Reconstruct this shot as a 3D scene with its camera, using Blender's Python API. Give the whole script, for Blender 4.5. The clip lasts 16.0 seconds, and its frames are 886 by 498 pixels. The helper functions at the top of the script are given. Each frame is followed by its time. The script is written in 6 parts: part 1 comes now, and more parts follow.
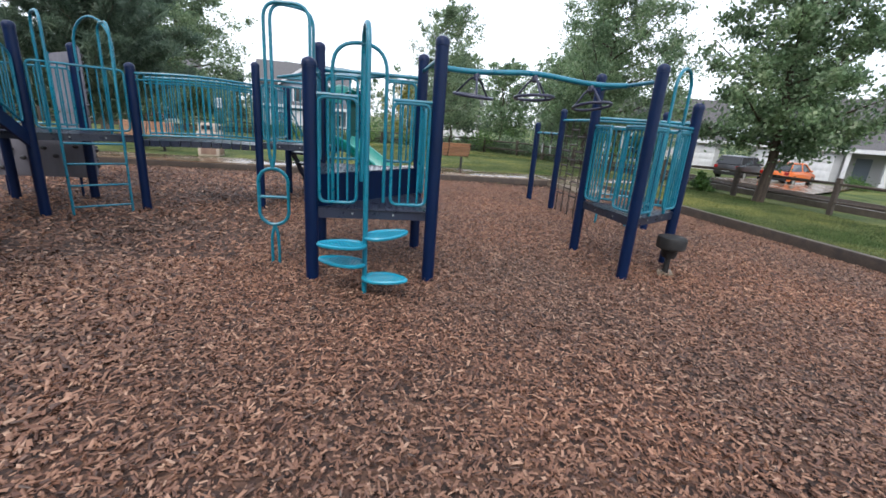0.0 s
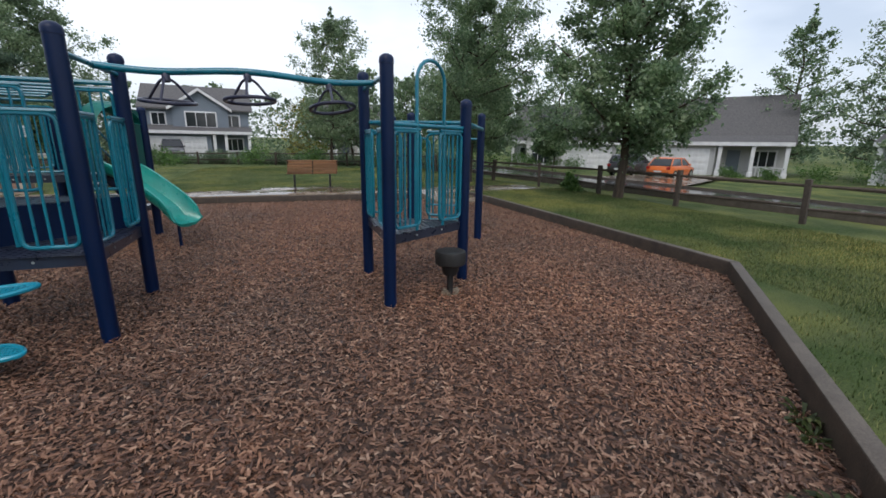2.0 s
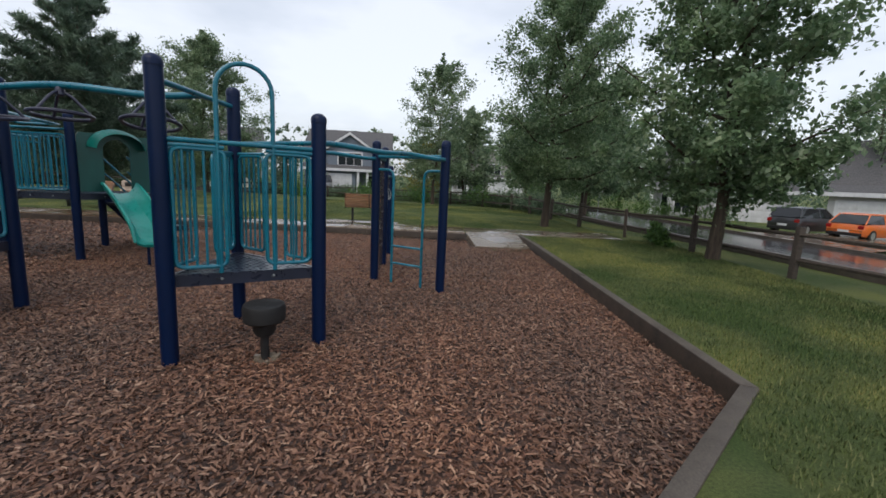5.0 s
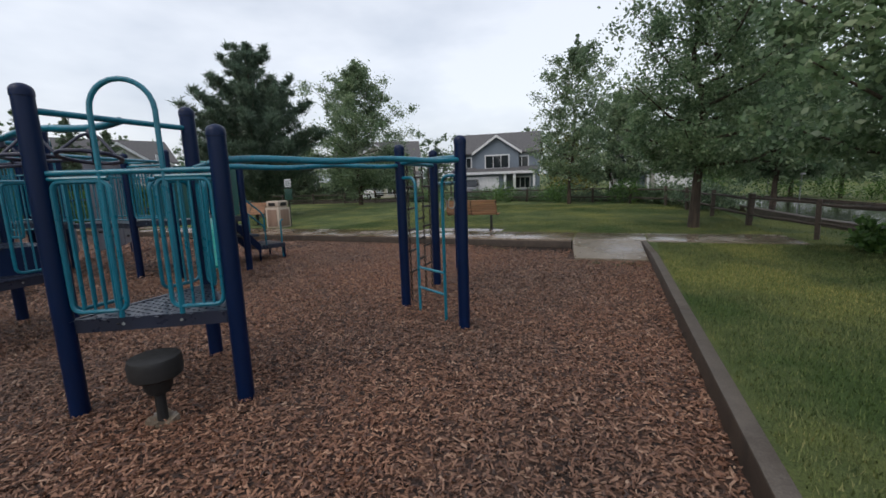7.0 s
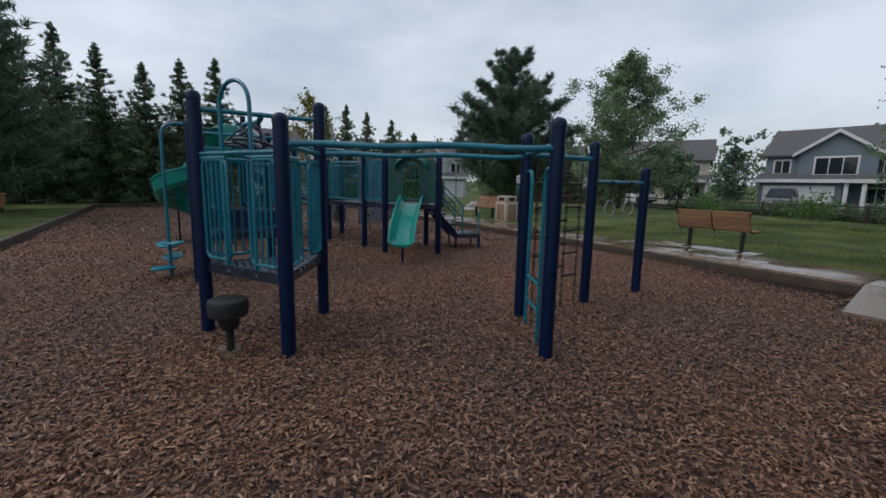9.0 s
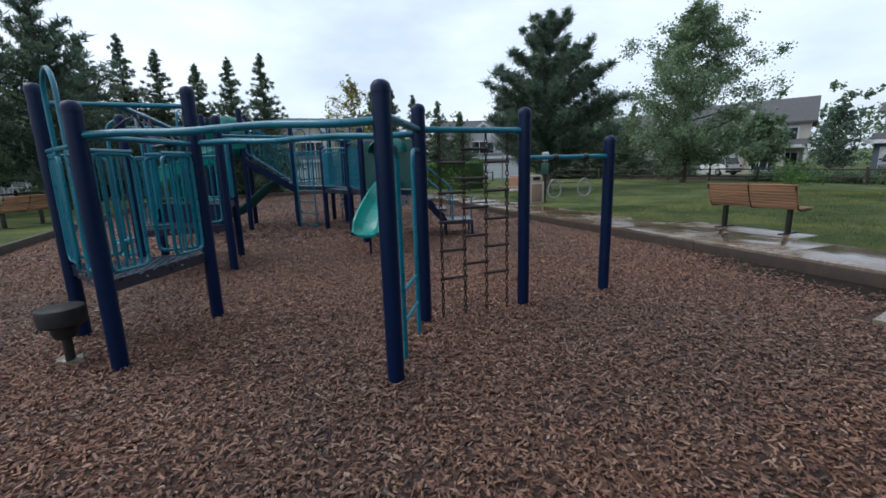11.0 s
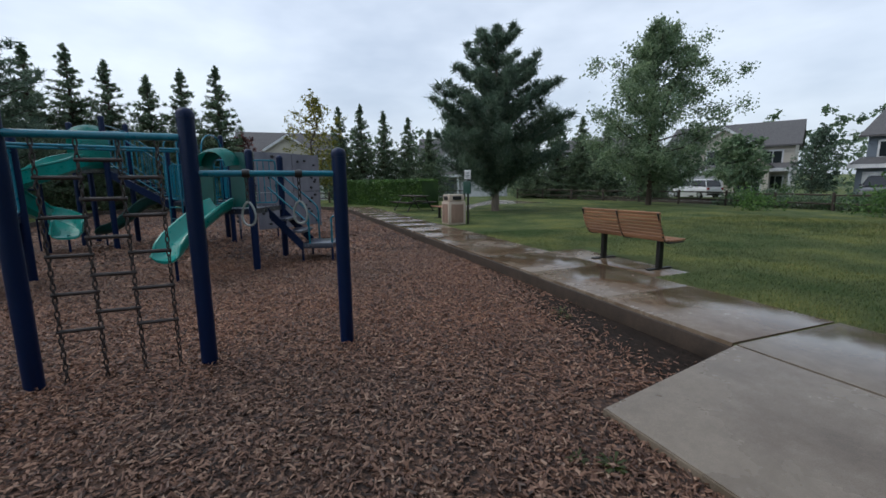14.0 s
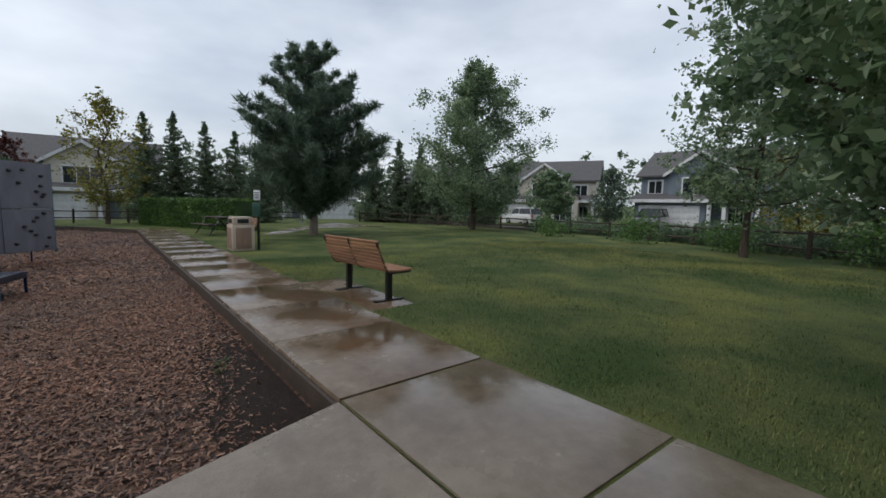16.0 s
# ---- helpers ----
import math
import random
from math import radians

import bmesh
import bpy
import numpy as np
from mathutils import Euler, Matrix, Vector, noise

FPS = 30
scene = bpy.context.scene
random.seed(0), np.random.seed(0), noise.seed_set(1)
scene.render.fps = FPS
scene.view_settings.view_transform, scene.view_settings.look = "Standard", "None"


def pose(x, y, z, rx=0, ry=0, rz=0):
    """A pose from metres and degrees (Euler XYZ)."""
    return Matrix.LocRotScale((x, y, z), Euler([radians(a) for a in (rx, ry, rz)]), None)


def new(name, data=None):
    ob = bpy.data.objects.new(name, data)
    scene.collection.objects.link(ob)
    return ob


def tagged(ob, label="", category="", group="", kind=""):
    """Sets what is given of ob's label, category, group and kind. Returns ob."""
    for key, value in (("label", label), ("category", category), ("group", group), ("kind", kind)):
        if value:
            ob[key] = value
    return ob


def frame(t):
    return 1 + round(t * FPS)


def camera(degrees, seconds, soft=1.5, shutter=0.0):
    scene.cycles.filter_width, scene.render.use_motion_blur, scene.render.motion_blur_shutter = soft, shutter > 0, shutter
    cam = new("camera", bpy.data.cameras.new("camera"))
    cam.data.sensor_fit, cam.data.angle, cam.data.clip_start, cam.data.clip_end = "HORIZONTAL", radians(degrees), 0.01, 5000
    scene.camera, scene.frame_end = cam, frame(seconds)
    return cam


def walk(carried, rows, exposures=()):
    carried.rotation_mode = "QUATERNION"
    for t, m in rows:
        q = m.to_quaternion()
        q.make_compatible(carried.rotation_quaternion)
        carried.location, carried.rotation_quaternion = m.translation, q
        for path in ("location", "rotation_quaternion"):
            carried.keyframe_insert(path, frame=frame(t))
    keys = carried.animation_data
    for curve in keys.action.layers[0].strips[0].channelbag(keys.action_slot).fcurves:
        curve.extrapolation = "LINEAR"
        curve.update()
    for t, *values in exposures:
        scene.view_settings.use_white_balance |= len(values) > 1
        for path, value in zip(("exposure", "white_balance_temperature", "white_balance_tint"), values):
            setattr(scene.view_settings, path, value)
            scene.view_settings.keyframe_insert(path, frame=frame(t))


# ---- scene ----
from mathutils.geometry import delaunay_2d_cdt

cam = camera(93.5, 16.0, soft=1.6)
ROWS = [
    (0, 1.568, 0.322, 1.586, 73.61, -4.15, -8.22),
    (0.5, 2.112, 0.390, 1.617, 72.59, -2.08, -7.82),
    (1, 2.630, 0.526, 1.527, 71.73, -3.88, -11.15),
    (1.5, 3.254, 0.571, 1.581, 72.50, -0.83, -13.63),
    (2, 3.741, 0.681, 1.596, 76.00, -0.85, -17.59),
    (2.5, 4.215, 0.829, 1.611, 85.42, -1.63, -8.05),
    (3, 4.753, 0.925, 1.567, 84.09, -4.65, -2.61),
    (3.5, 5.271, 1.037, 1.579, 82.49, -3.32, -1.20),
    (4, 5.800, 1.099, 1.546, 81.51, -2.63, 2.00),
    (4.2, 6.011, 1.152, 1.539, 80.92, -2.77, 1.55),
    (6.3, 7.649, 2.556, 1.574, 81.44, -0.43, 10.87),
    (6.5, 7.799, 2.738, 1.575, 81.64, 0.34, 13.51),
    (7, 8.170, 3.119, 1.633, 80.87, 1.90, 24.15),
    (7.5, 8.480, 3.501, 1.584, 81.87, 0.11, 38.32),
    (8, 8.804, 3.875, 1.550, 82.77, 0.00, 48.44),
    (8.2, 8.909, 4.038, 1.526, 82.29, -0.45, 52.06),
    (10.3, 9.344, 6.016, 1.563, 79.80, -0.81, 68.28),
    (10.5, 9.335, 6.234, 1.533, 79.23, -0.64, 69.47),
    (11, 9.316, 6.734, 1.551, 78.74, 1.60, 70.66),
    (11.5, 9.284, 7.235, 1.536, 77.78, 2.25, 75.00),
    (12, 9.239, 7.750, 1.544, 77.08, 0.02, 78.01),
    (12.5, 9.285, 8.269, 1.558, 80.39, 0.19, 78.21),
    (13, 9.285, 8.822, 1.539, 81.00, -1.28, 76.29),
    (13.5, 9.304, 9.337, 1.544, 81.21, -0.07, 71.69),
    (14, 9.242, 9.866, 1.513, 81.05, 0.54, 71.38),
    (14.5, 9.234, 10.418, 1.508, 81.43, 2.51, 70.16),
    (15, 9.290, 10.990, 1.512, 82.41, 2.70, 69.46),
    (15.5, 9.404, 11.498, 1.544, 82.79, 0.81, 60.88),
    (16, 9.573, 12.032, 1.548, 84.25, -1.12, 53.33),
]
EXPOSURES = [(0.0, 1.16, 6350, 12), (1.6, 1.10, 6350, 12), (2.0, 0.4, 6400, 10), (2.4, -0.45, 6350, 9), (2.8, -0.36, 6300, 9), (3.5, 0.14, 6400, 10), (4.2, 0.2, 6450, 10), (6.3, 0.2, 6600, 11), (7.5, 0.02, 6450, 10), (8.2, -0.22, 6400, 10), (10.3, 0.08, 6050, 9), (11.4, 0.44, 5900, 8), (12.05, 0.52, 5850, 8), (12.45, 0.18, 5850, 8), (13.5, 0.14, 6000, 8), (15.0, -0.02, 6200, 8), (16.0, 0.0, 6400, 9)]
walk(cam, [(t, pose(x, y, z, rx, ry, rz)) for t, x, y, z, rx, ry, rz in ROWS], EXPOSURES)

# ---------------------------------------------------------------- light
world = bpy.data.worlds.new("world")
scene.world = world
world.use_nodes = True
wn, wl = world.node_tree.nodes, world.node_tree.links
wn.clear()
SUN_EL, SUN_ROT = 52.0, 200.0
sky = wn.new("ShaderNodeTexSky")
sky.sky_type, sky.sun_disc = "NISHITA", False
sky.sun_elevation, sky.sun_rotation = radians(SUN_EL), radians(SUN_ROT)
sky.air_density, sky.dust_density = 1.0, 4.0
bg_sky = wn.new("ShaderNodeBackground")
bg_sky.inputs[1].default_value = 0.05
wl.new(sky.outputs[0], bg_sky.inputs[0])
# layer of rain cloud over the sky
tc = wn.new("ShaderNodeTexCoord")
mp = wn.new("ShaderNodeMapping")
mp.inputs["Scale"].default_value = (1.0, 1.0, 2.6)
nz = wn.new("ShaderNodeTexNoise")
nz.inputs["Scale"].default_value, nz.inputs["Detail"].default_value = 1.7, 5.0
nz.inputs["Roughness"].default_value = 0.52
rampw = wn.new("ShaderNodeValToRGB")
rampw.color_ramp.elements[0].position, rampw.color_ramp.elements[0].color = 0.33, (0.47, 0.52, 0.60, 1)
rampw.color_ramp.elements[1].position, rampw.color_ramp.elements[1].color = 0.62, (0.86, 0.89, 0.94, 1)
bg_cloud = wn.new("ShaderNodeBackground")
bg_cloud.inputs[1].default_value = 0.80
add = wn.new("ShaderNodeAddShader")
wout = wn.new("ShaderNodeOutputWorld")
wl.new(tc.outputs["Generated"], mp.inputs[0])
wl.new(mp.outputs[0], nz.inputs["Vector"])
wl.new(nz.outputs["Fac"], rampw.inputs[0])
wl.new(rampw.outputs[0], bg_cloud.inputs[0])
wl.new(bg_cloud.outputs[0], add.inputs[0])
wl.new(bg_sky.outputs[0], add.inputs[1])
wl.new(add.outputs[0], wout.inputs[0])
sun = new("sun", bpy.data.lights.new("sun", "SUN"))
sun.data.energy, sun.data.angle, sun.data.color = 0.6, radians(25), (1.0, 0.97, 0.93)
sun.matrix_world = pose(0, 0, 30, 90 - SUN_EL, 0, 180 - SUN_ROT)

# ---------------------------------------------------------------- materials


class Mat:
    """A node material with a Principled shader; chained helpers for colour noise and bump."""

    def __init__(self, name, colour, rough=0.5, metal=0.0, coat=0.0, spec=0.5):
        self.m = bpy.data.materials.new(name)
        self.m.use_nodes = True
        self.n, self.l = self.m.node_tree.nodes, self.m.node_tree.links
        self.b = self.n["Principled BSDF"]
        self.b.inputs["Base Color"].default_value = (*colour, 1)
        self.b.inputs["Roughness"].default_value = rough
        self.b.inputs["Metallic"].default_value = metal
        self.b.inputs["Coat Weight"].default_value = coat
        self.b.inputs["Coat Roughness"].default_value = 0.15
        self.b.inputs["Specular IOR Level"].default_value = spec
        self.colour = colour
        co = self.n.new("ShaderNodeTexCoord")
        self.co = co.outputs["Object"]

    def noise(self, scale, detail=4.0, rough=0.6, stretch=(1, 1, 1)):
        t = self.n.new("ShaderNodeTexNoise")
        t.inputs["Scale"].default_value, t.inputs["Detail"].default_value, t.inputs["Roughness"].default_value = scale, detail, rough
        k = self.n.new("ShaderNodeMapping")
        k.inputs["Scale"].default_value = stretch
        self.l.new(self.co, k.inputs[0])
        self.l.new(k.outputs[0], t.inputs["Vector"])
        return t.outputs["Fac"]

    def ramp(self, fac, *stops):
        r = self.n.new("ShaderNodeValToRGB")
        e = r.color_ramp.elements
        while len(e) < len(stops):
            e.new(0.5)
        for el, (p, c) in zip(e, stops):
            el.position, el.color = p, (*c, 1) if len(c) == 3 else c
        self.l.new(fac, r.inputs[0])
        return r.outputs[0]

    def mix(self, a, b, fac, mode="MIX"):
        x = self.n.new("ShaderNodeMix")
        x.data_type, x.blend_type = "RGBA", mode
        for sock, v in ((0, fac), (6, a), (7, b)):
            if hasattr(v, "node"):
                self.l.new(v, x.inputs[sock])
            else:
                x.inputs[sock].default_value = v if sock == 0 else (*v, 1)
        return x.outputs[2]

    def base(self, sock):
        self.l.new(sock, self.b.inputs["Base Color"])
        return self

    def rough(self, fac, lo, hi):
        r = self.n.new("ShaderNodeMapRange")
        r.inputs["To Min"].default_value, r.inputs["To Max"].default_value = lo, hi
        self.l.new(fac, r.inputs[0])
        self.l.new(r.outputs[0], self.b.inputs["Roughness"])
        return self

    def bump(self, fac, strength, dist):
        k = self.n.new("ShaderNodeBump")
        k.inputs["Strength"].default_value, k.inputs["Distance"].default_value = strength, dist
        self.l.new(fac, k.inputs["Height"])
        self.l.new(k.outputs[0], self.b.inputs["Normal"])
        return self

    def island(self):
        g = self.n.new("ShaderNodeNewGeometry")
        return g.outputs["Random Per Island"]

    def object_random(self):
        g = self.n.new("ShaderNodeObjectInfo")
        return g.outputs["Random"]


def painted(name, colour, dark, rough=0.35, worn=None, coat=0.15, spec=0.5):
    """Outdoor paint or coating: broad fading, fine speckle, faint rain streaks."""
    p = Mat(name, colour, rough, coat=coat, spec=spec)
    a = p.ramp(p.noise(3.0, 5, 0.65, (1, 1, 0.35)), (0.35, dark), (0.68, colour))
    if worn:
        a = p.mix(a, worn, p.ramp(p.noise(26.0, 4, 0.7), (0.66, (0, 0, 0)), (0.74, (1, 1, 1))))
    p.base(a).rough(p.noise(14.0), rough - 0.1, rough + 0.2).bump(p.noise(90.0, 2), 0.12, 0.002)
    return p.m


NAVY = painted("navy post paint", (0.0011, 0.0115, 0.052), (0.0008, 0.008, 0.036), 0.36, (0.003, 0.020, 0.074), 0.04, 0.22)
TEAL = painted("teal rail paint", (0.004, 0.168, 0.240), (0.0025, 0.11, 0.168), 0.26, (0.015, 0.23, 0.32))
CYAN = painted("light blue coating", (0.006, 0.26, 0.37), (0.004, 0.185, 0.275), 0.35)
GREEN = painted("green moulded plastic", (0.007, 0.27, 0.225), (0.004, 0.19, 0.16), 0.26)
DARKGREEN = painted("dark green moulded plastic", (0.006, 0.085, 0.075), (0.004, 0.06, 0.052), 0.35)
DECK = painted("dark vinyl deck coating", (0.022, 0.028, 0.05), (0.012, 0.016, 0.03), 0.26)
BLACK = painted("black rubber", (0.009, 0.009, 0.010), (0.006, 0.006, 0.006), 0.66)
CHAIN = painted("rusty coated chain", (0.030, 0.017, 0.013), (0.012, 0.008, 0.007), 0.6)
ROCK = painted("grey moulded wall panel", (0.19, 0.19, 0.22), (0.13, 0.13, 0.16), 0.5)
HOLD = painted("dark climbing hold", (0.03, 0.03, 0.035), (0.02, 0.02, 0.024), 0.5)
WHEELM = painted("dark wheel coating", (0.02, 0.022, 0.05), (0.012, 0.014, 0.035), 0.35)
RINGM = painted("pale ring coating", (0.30, 0.33, 0.31), (0.2, 0.22, 0.21), 0.35)
WHITE = painted("white trim paint", (0.66, 0.67, 0.68), (0.54, 0.55, 0.57), 0.5)
BLACKMETAL = painted("black steel", (0.012, 0.012, 0.013), (0.008, 0.008, 0.008), 0.4)

_p = Mat("bark chips", (0.16, 0.08, 0.05), 0.72)
_r = _p.ramp(_p.island(), (0.0, (0.042, 0.023, 0.015)), (0.25, (0.120, 0.058, 0.036)), (0.65, (0.21, 0.115, 0.072)), (0.9, (0.295, 0.178, 0.120)), (1.0, (0.40, 0.285, 0.205)))
_p.base(_p.mix(_r, _p.ramp(_p.noise(0.35, 3), (0.35, (0.76, 0.76, 0.78)), (0.65, (1.10, 0.95, 0.86))), 1.0, "MULTIPLY"))
_p.rough(_p.island(), 0.36, 0.72).bump(_p.noise(220.0, 2, 0.6, (1, 0.2, 1)), 0.25, 0.004)
CHIPS = _p.m
_p = Mat("bark chip bed", (0.1, 0.05, 0.03), 0.85)
_v = _p.n.new("ShaderNodeTexVoronoi")
_v.inputs["Scale"].default_value = 30.0
_p.l.new(_p.co, _v.inputs["Vector"])
_r = _p.ramp(_v.outputs["Color"], (0.1, (0.013, 0.008, 0.006)), (0.5, (0.056, 0.030, 0.020)), (0.95, (0.155, 0.088, 0.055)))
_p.base(_p.mix(_r, _p.ramp(_p.noise(0.35, 3), (0.35, (0.76, 0.76, 0.78)), (0.65, (1.10, 0.95, 0.86))), 1.0, "MULTIPLY"))
_p.bump(_v.outputs["Distance"], 0.8, 0.03)
CHIPBED = _p.m

_p = Mat("lawn soil and turf", (0.05, 0.09, 0.02), 0.9, spec=0.2)
_r = _p.ramp(_p.noise(60.0, 6, 0.75), (0.3, (0.036, 0.050, 0.018)), (0.55, (0.088, 0.117, 0.040)), (0.8, (0.155, 0.178, 0.070)))
_d = _p.ramp(_p.noise(0.55, 4, 0.6), (0.36, (0.60, 0.76, 0.60)), (0.47, (1.0, 1.0, 1.0)), (0.64, (1.85, 1.55, 1.30)))
_p.base(_p.mix(_r, _d, 1.0, "MULTIPLY")).bump(_p.noise(110.0, 4), 0.7, 0.04)
LAWN = _p.m
_p = Mat("grass blades", (0.06, 0.11, 0.02), 0.7, spec=0.2)
_r = _p.ramp(_p.island(), (0.0, (0.040, 0.058, 0.020)), (0.6, (0.100, 0.135, 0.044)), (1.0, (0.19, 0.195, 0.085)))
_p.base(_p.mix(_r, _p.ramp(_p.noise(0.55, 4, 0.6), (0.36, (0.60, 0.76, 0.60)), (0.47, (1, 1, 1)), (0.64, (1.85, 1.55, 1.30))), 1.0, "MULTIPLY"))
GRASS = _p.m



def concrete(name, dry, silt, lo, hi, wet_lo=0.08, wet_hi=0.38):
    """Rain-wet concrete: pale cement, brown silt lying in the puddled hollows, fine grit."""
    p = Mat(name, dry, 0.4)
    w = p.ramp(p.noise(0.9, 6, 0.62), (lo, (0, 0, 0)), (hi, (1, 1, 1)))
    c = p.mix(dry, silt, w)
    c = p.mix(c, p.ramp(p.noise(9.0, 5, 0.7), (0.35, (0.82, 0.80, 0.78)), (0.65, (1.06, 1.06, 1.06))), 1.0, "MULTIPLY")
    p.base(p.mix(c, p.ramp(p.noise(150.0, 3), (0.3, (0.78, 0.77, 0.75)), (0.7, (1.10, 1.10, 1.10))), 1.0, "MULTIPLY"))
    p.rough(w, wet_hi, wet_lo).bump(p.noise(160.0, 2), 0.08, 0.002)
    return p.m


CONCRETE = concrete("wet silted concrete", (0.27, 0.222, 0.172), (0.125, 0.084, 0.052), 0.30, 0.56, 0.12, 0.40)
RAMPCONCRETE = concrete("damp pale concrete", (0.215, 0.180, 0.140), (0.135, 0.105, 0.076), 0.40, 0.64, 0.12, 0.32)


def kerbing(name, dark, light, soil):
    p = Mat(name, light, 0.6)
    r = p.ramp(p.noise(5.0, 6, 0.7), (0.3, dark), (0.7, light))
    r = p.mix(r, soil, p.ramp(p.noise(1.7, 5, 0.7), (0.55, (0, 0, 0)), (0.68, (0.7, 0.7, 0.7))))
    p.base(p.mix(r, p.ramp(p.noise(75.0, 3), (0.3, (0.65, 0.65, 0.65)), (0.7, (1.18, 1.18, 1.18))), 1.0, "MULTIPLY")).bump(p.noise(80.0, 4), 0.4, 0.006)
    return p.m


KERB = kerbing("weathered kerb concrete", (0.062, 0.050, 0.040), (0.12, 0.099, 0.080), (0.05, 0.037, 0.028))
# Darker brown mix for upright kerb faces and the board beside the footpath.
KERBDARK = kerbing("dark brown kerb face", (0.024, 0.017, 0.012), (0.066, 0.045, 0.031), (0.015, 0.011, 0.009))
_p = Mat("wet asphalt", (0.05, 0.05, 0.055), 0.2)
_p.base(_p.ramp(_p.noise(40.0, 5), (0.3, (0.022, 0.022, 0.025)), (0.7, (0.065, 0.065, 0.07)))).rough(_p.noise(0.5, 3), 0.03, 0.17).bump(_p.noise(200.0, 2), 0.05, 0.003)
ASPHALT = _p.m


def wood(name, light, dark, along=(0.08, 1, 1), rough=0.6):
    p = Mat(name, light, rough)
    a = p.ramp(p.noise(22.0, 6, 0.65, along), (0.3, dark), (0.7, light))
    p.base(p.mix(a, p.ramp(p.object_random(), (0.0, (0.8, 0.8, 0.8)), (1.0, (1.15, 1.12, 1.08))), 1.0, "MULTIPLY"))
    p.bump(p.noise(40.0, 4, 0.6, along), 0.25, 0.004)
    return p.m


BENCHWOOD = wood("oiled bench slat", (0.40, 0.21, 0.112), (0.20, 0.095, 0.048))
FENCEWOOD = wood("weathered split rail", (0.085, 0.066, 0.052), (0.03, 0.024, 0.02), (0.1, 1, 1), 0.85)
BARK = wood("tree bark", (0.10, 0.075, 0.055), (0.03, 0.022, 0.017), (1, 1, 0.15), 0.9)
PALEBARK = wood("pale bark", (0.22, 0.18, 0.15), (0.09, 0.075, 0.06), (1, 1, 0.2), 0.9)


def leafy(name, dark, mid, light):
    p = Mat(name, mid, 0.36)
    p.base(p.mix(p.ramp(p.island(), (0.0, dark), (0.55, mid), (1.0, light)), p.ramp(p.noise(0.9, 3), (0.35, (0.7, 0.75, 0.75)), (0.65, (1.2, 1.15, 1.05))), 1.0, "MULTIPLY"))
    tr = p.n.new("ShaderNodeBsdfTranslucent")
    mx = p.n.new("ShaderNodeMixShader")
    mx.inputs[0].default_value = 0.55
    link = p.b.inputs["Base Color"].links[0].from_socket
    p.l.new(link, tr.inputs[0])
    p.l.new(p.b.outputs[0], mx.inputs[1])
    p.l.new(tr.outputs[0], mx.inputs[2])
    p.l.new(mx.outputs[0], p.n["Material Output"].inputs["Surface"])
    return p.m


LEAF = leafy("deciduous leaves", (0.10, 0.165, 0.09), (0.185, 0.285, 0.155), (0.30, 0.38, 0.24))
WEED = leafy("weed leaves", (0.03, 0.045, 0.014), (0.07, 0.095, 0.03), (0.13, 0.15, 0.05))
LEAFPALE = leafy("pale deciduous leaves", (0.12, 0.185, 0.11), (0.21, 0.295, 0.175), (0.33, 0.41, 0.26))
LEAFYEL = leafy("yellowing leaves", (0.10, 0.11, 0.02), (0.20, 0.20, 0.04), (0.34, 0.30, 0.07))
LEAFRED = leafy("dark red leaves", (0.05, 0.015, 0.015), (0.10, 0.03, 0.028), (0.16, 0.06, 0.05))
NEEDLE = leafy("pine needles", (0.066, 0.108, 0.078), (0.118, 0.178, 0.128), (0.185, 0.25, 0.185))
CEDAR = leafy("cedar sprays", (0.085, 0.135, 0.085), (0.15, 0.22, 0.135), (0.23, 0.30, 0.185))
HEDGE = leafy("clipped hedge leaves", (0.045, 0.10, 0.028), (0.10, 0.20, 0.055), (0.18, 0.29, 0.09))

_p = Mat("window glass", (0.02, 0.025, 0.03), 0.05, spec=0.6)
GLASS = _p.m
_p = Mat("car glass", (0.012, 0.014, 0.016), 0.05, spec=0.6)
CARGLASS = _p.m


def siding(name, colour):
    p = Mat(name, colour, 0.65)
    p.base(p.mix(colour, tuple(c * 0.82 for c in colour), p.noise(1.5, 5, 0.6)))
    w = p.n.new("ShaderNodeTexWave")
    w.bands_direction, w.wave_profile = "Z", "SAW"
    w.inputs["Scale"].default_value = 2.1
    p.l.new(p.co, w.inputs["Vector"])
    p.bump(w.outputs["Fac"], 0.5, 0.02)
    return p.m


SIDING_WHITE = siding("off-white lap siding", (0.45, 0.455, 0.46))
SIDING_BLUE = siding("slate blue lap siding", (0.165, 0.20, 0.245))
SIDING_TAN = siding("tan lap siding", (0.55, 0.51, 0.44))
SIDING_GREY = siding("warm grey lap siding", (0.34, 0.33, 0.31))
_p = Mat("asphalt shingle", (0.08, 0.08, 0.085), 0.85)
_p.base(_p.ramp(_p.noise(9.0, 5, 0.7), (0.3, (0.05, 0.05, 0.054)), (0.7, (0.13, 0.125, 0.125)))).bump(_p.noise(30.0, 3, 0.6, (1, 1, 4)), 0.3, 0.01)
SHINGLE = _p.m


def carpaint(name, colour):
    p = Mat(name, colour, 0.28, coat=0.8)
    p.base(p.mix(colour, tuple(c * 0.85 for c in colour), p.noise(5.0, 3)))
    return p.m


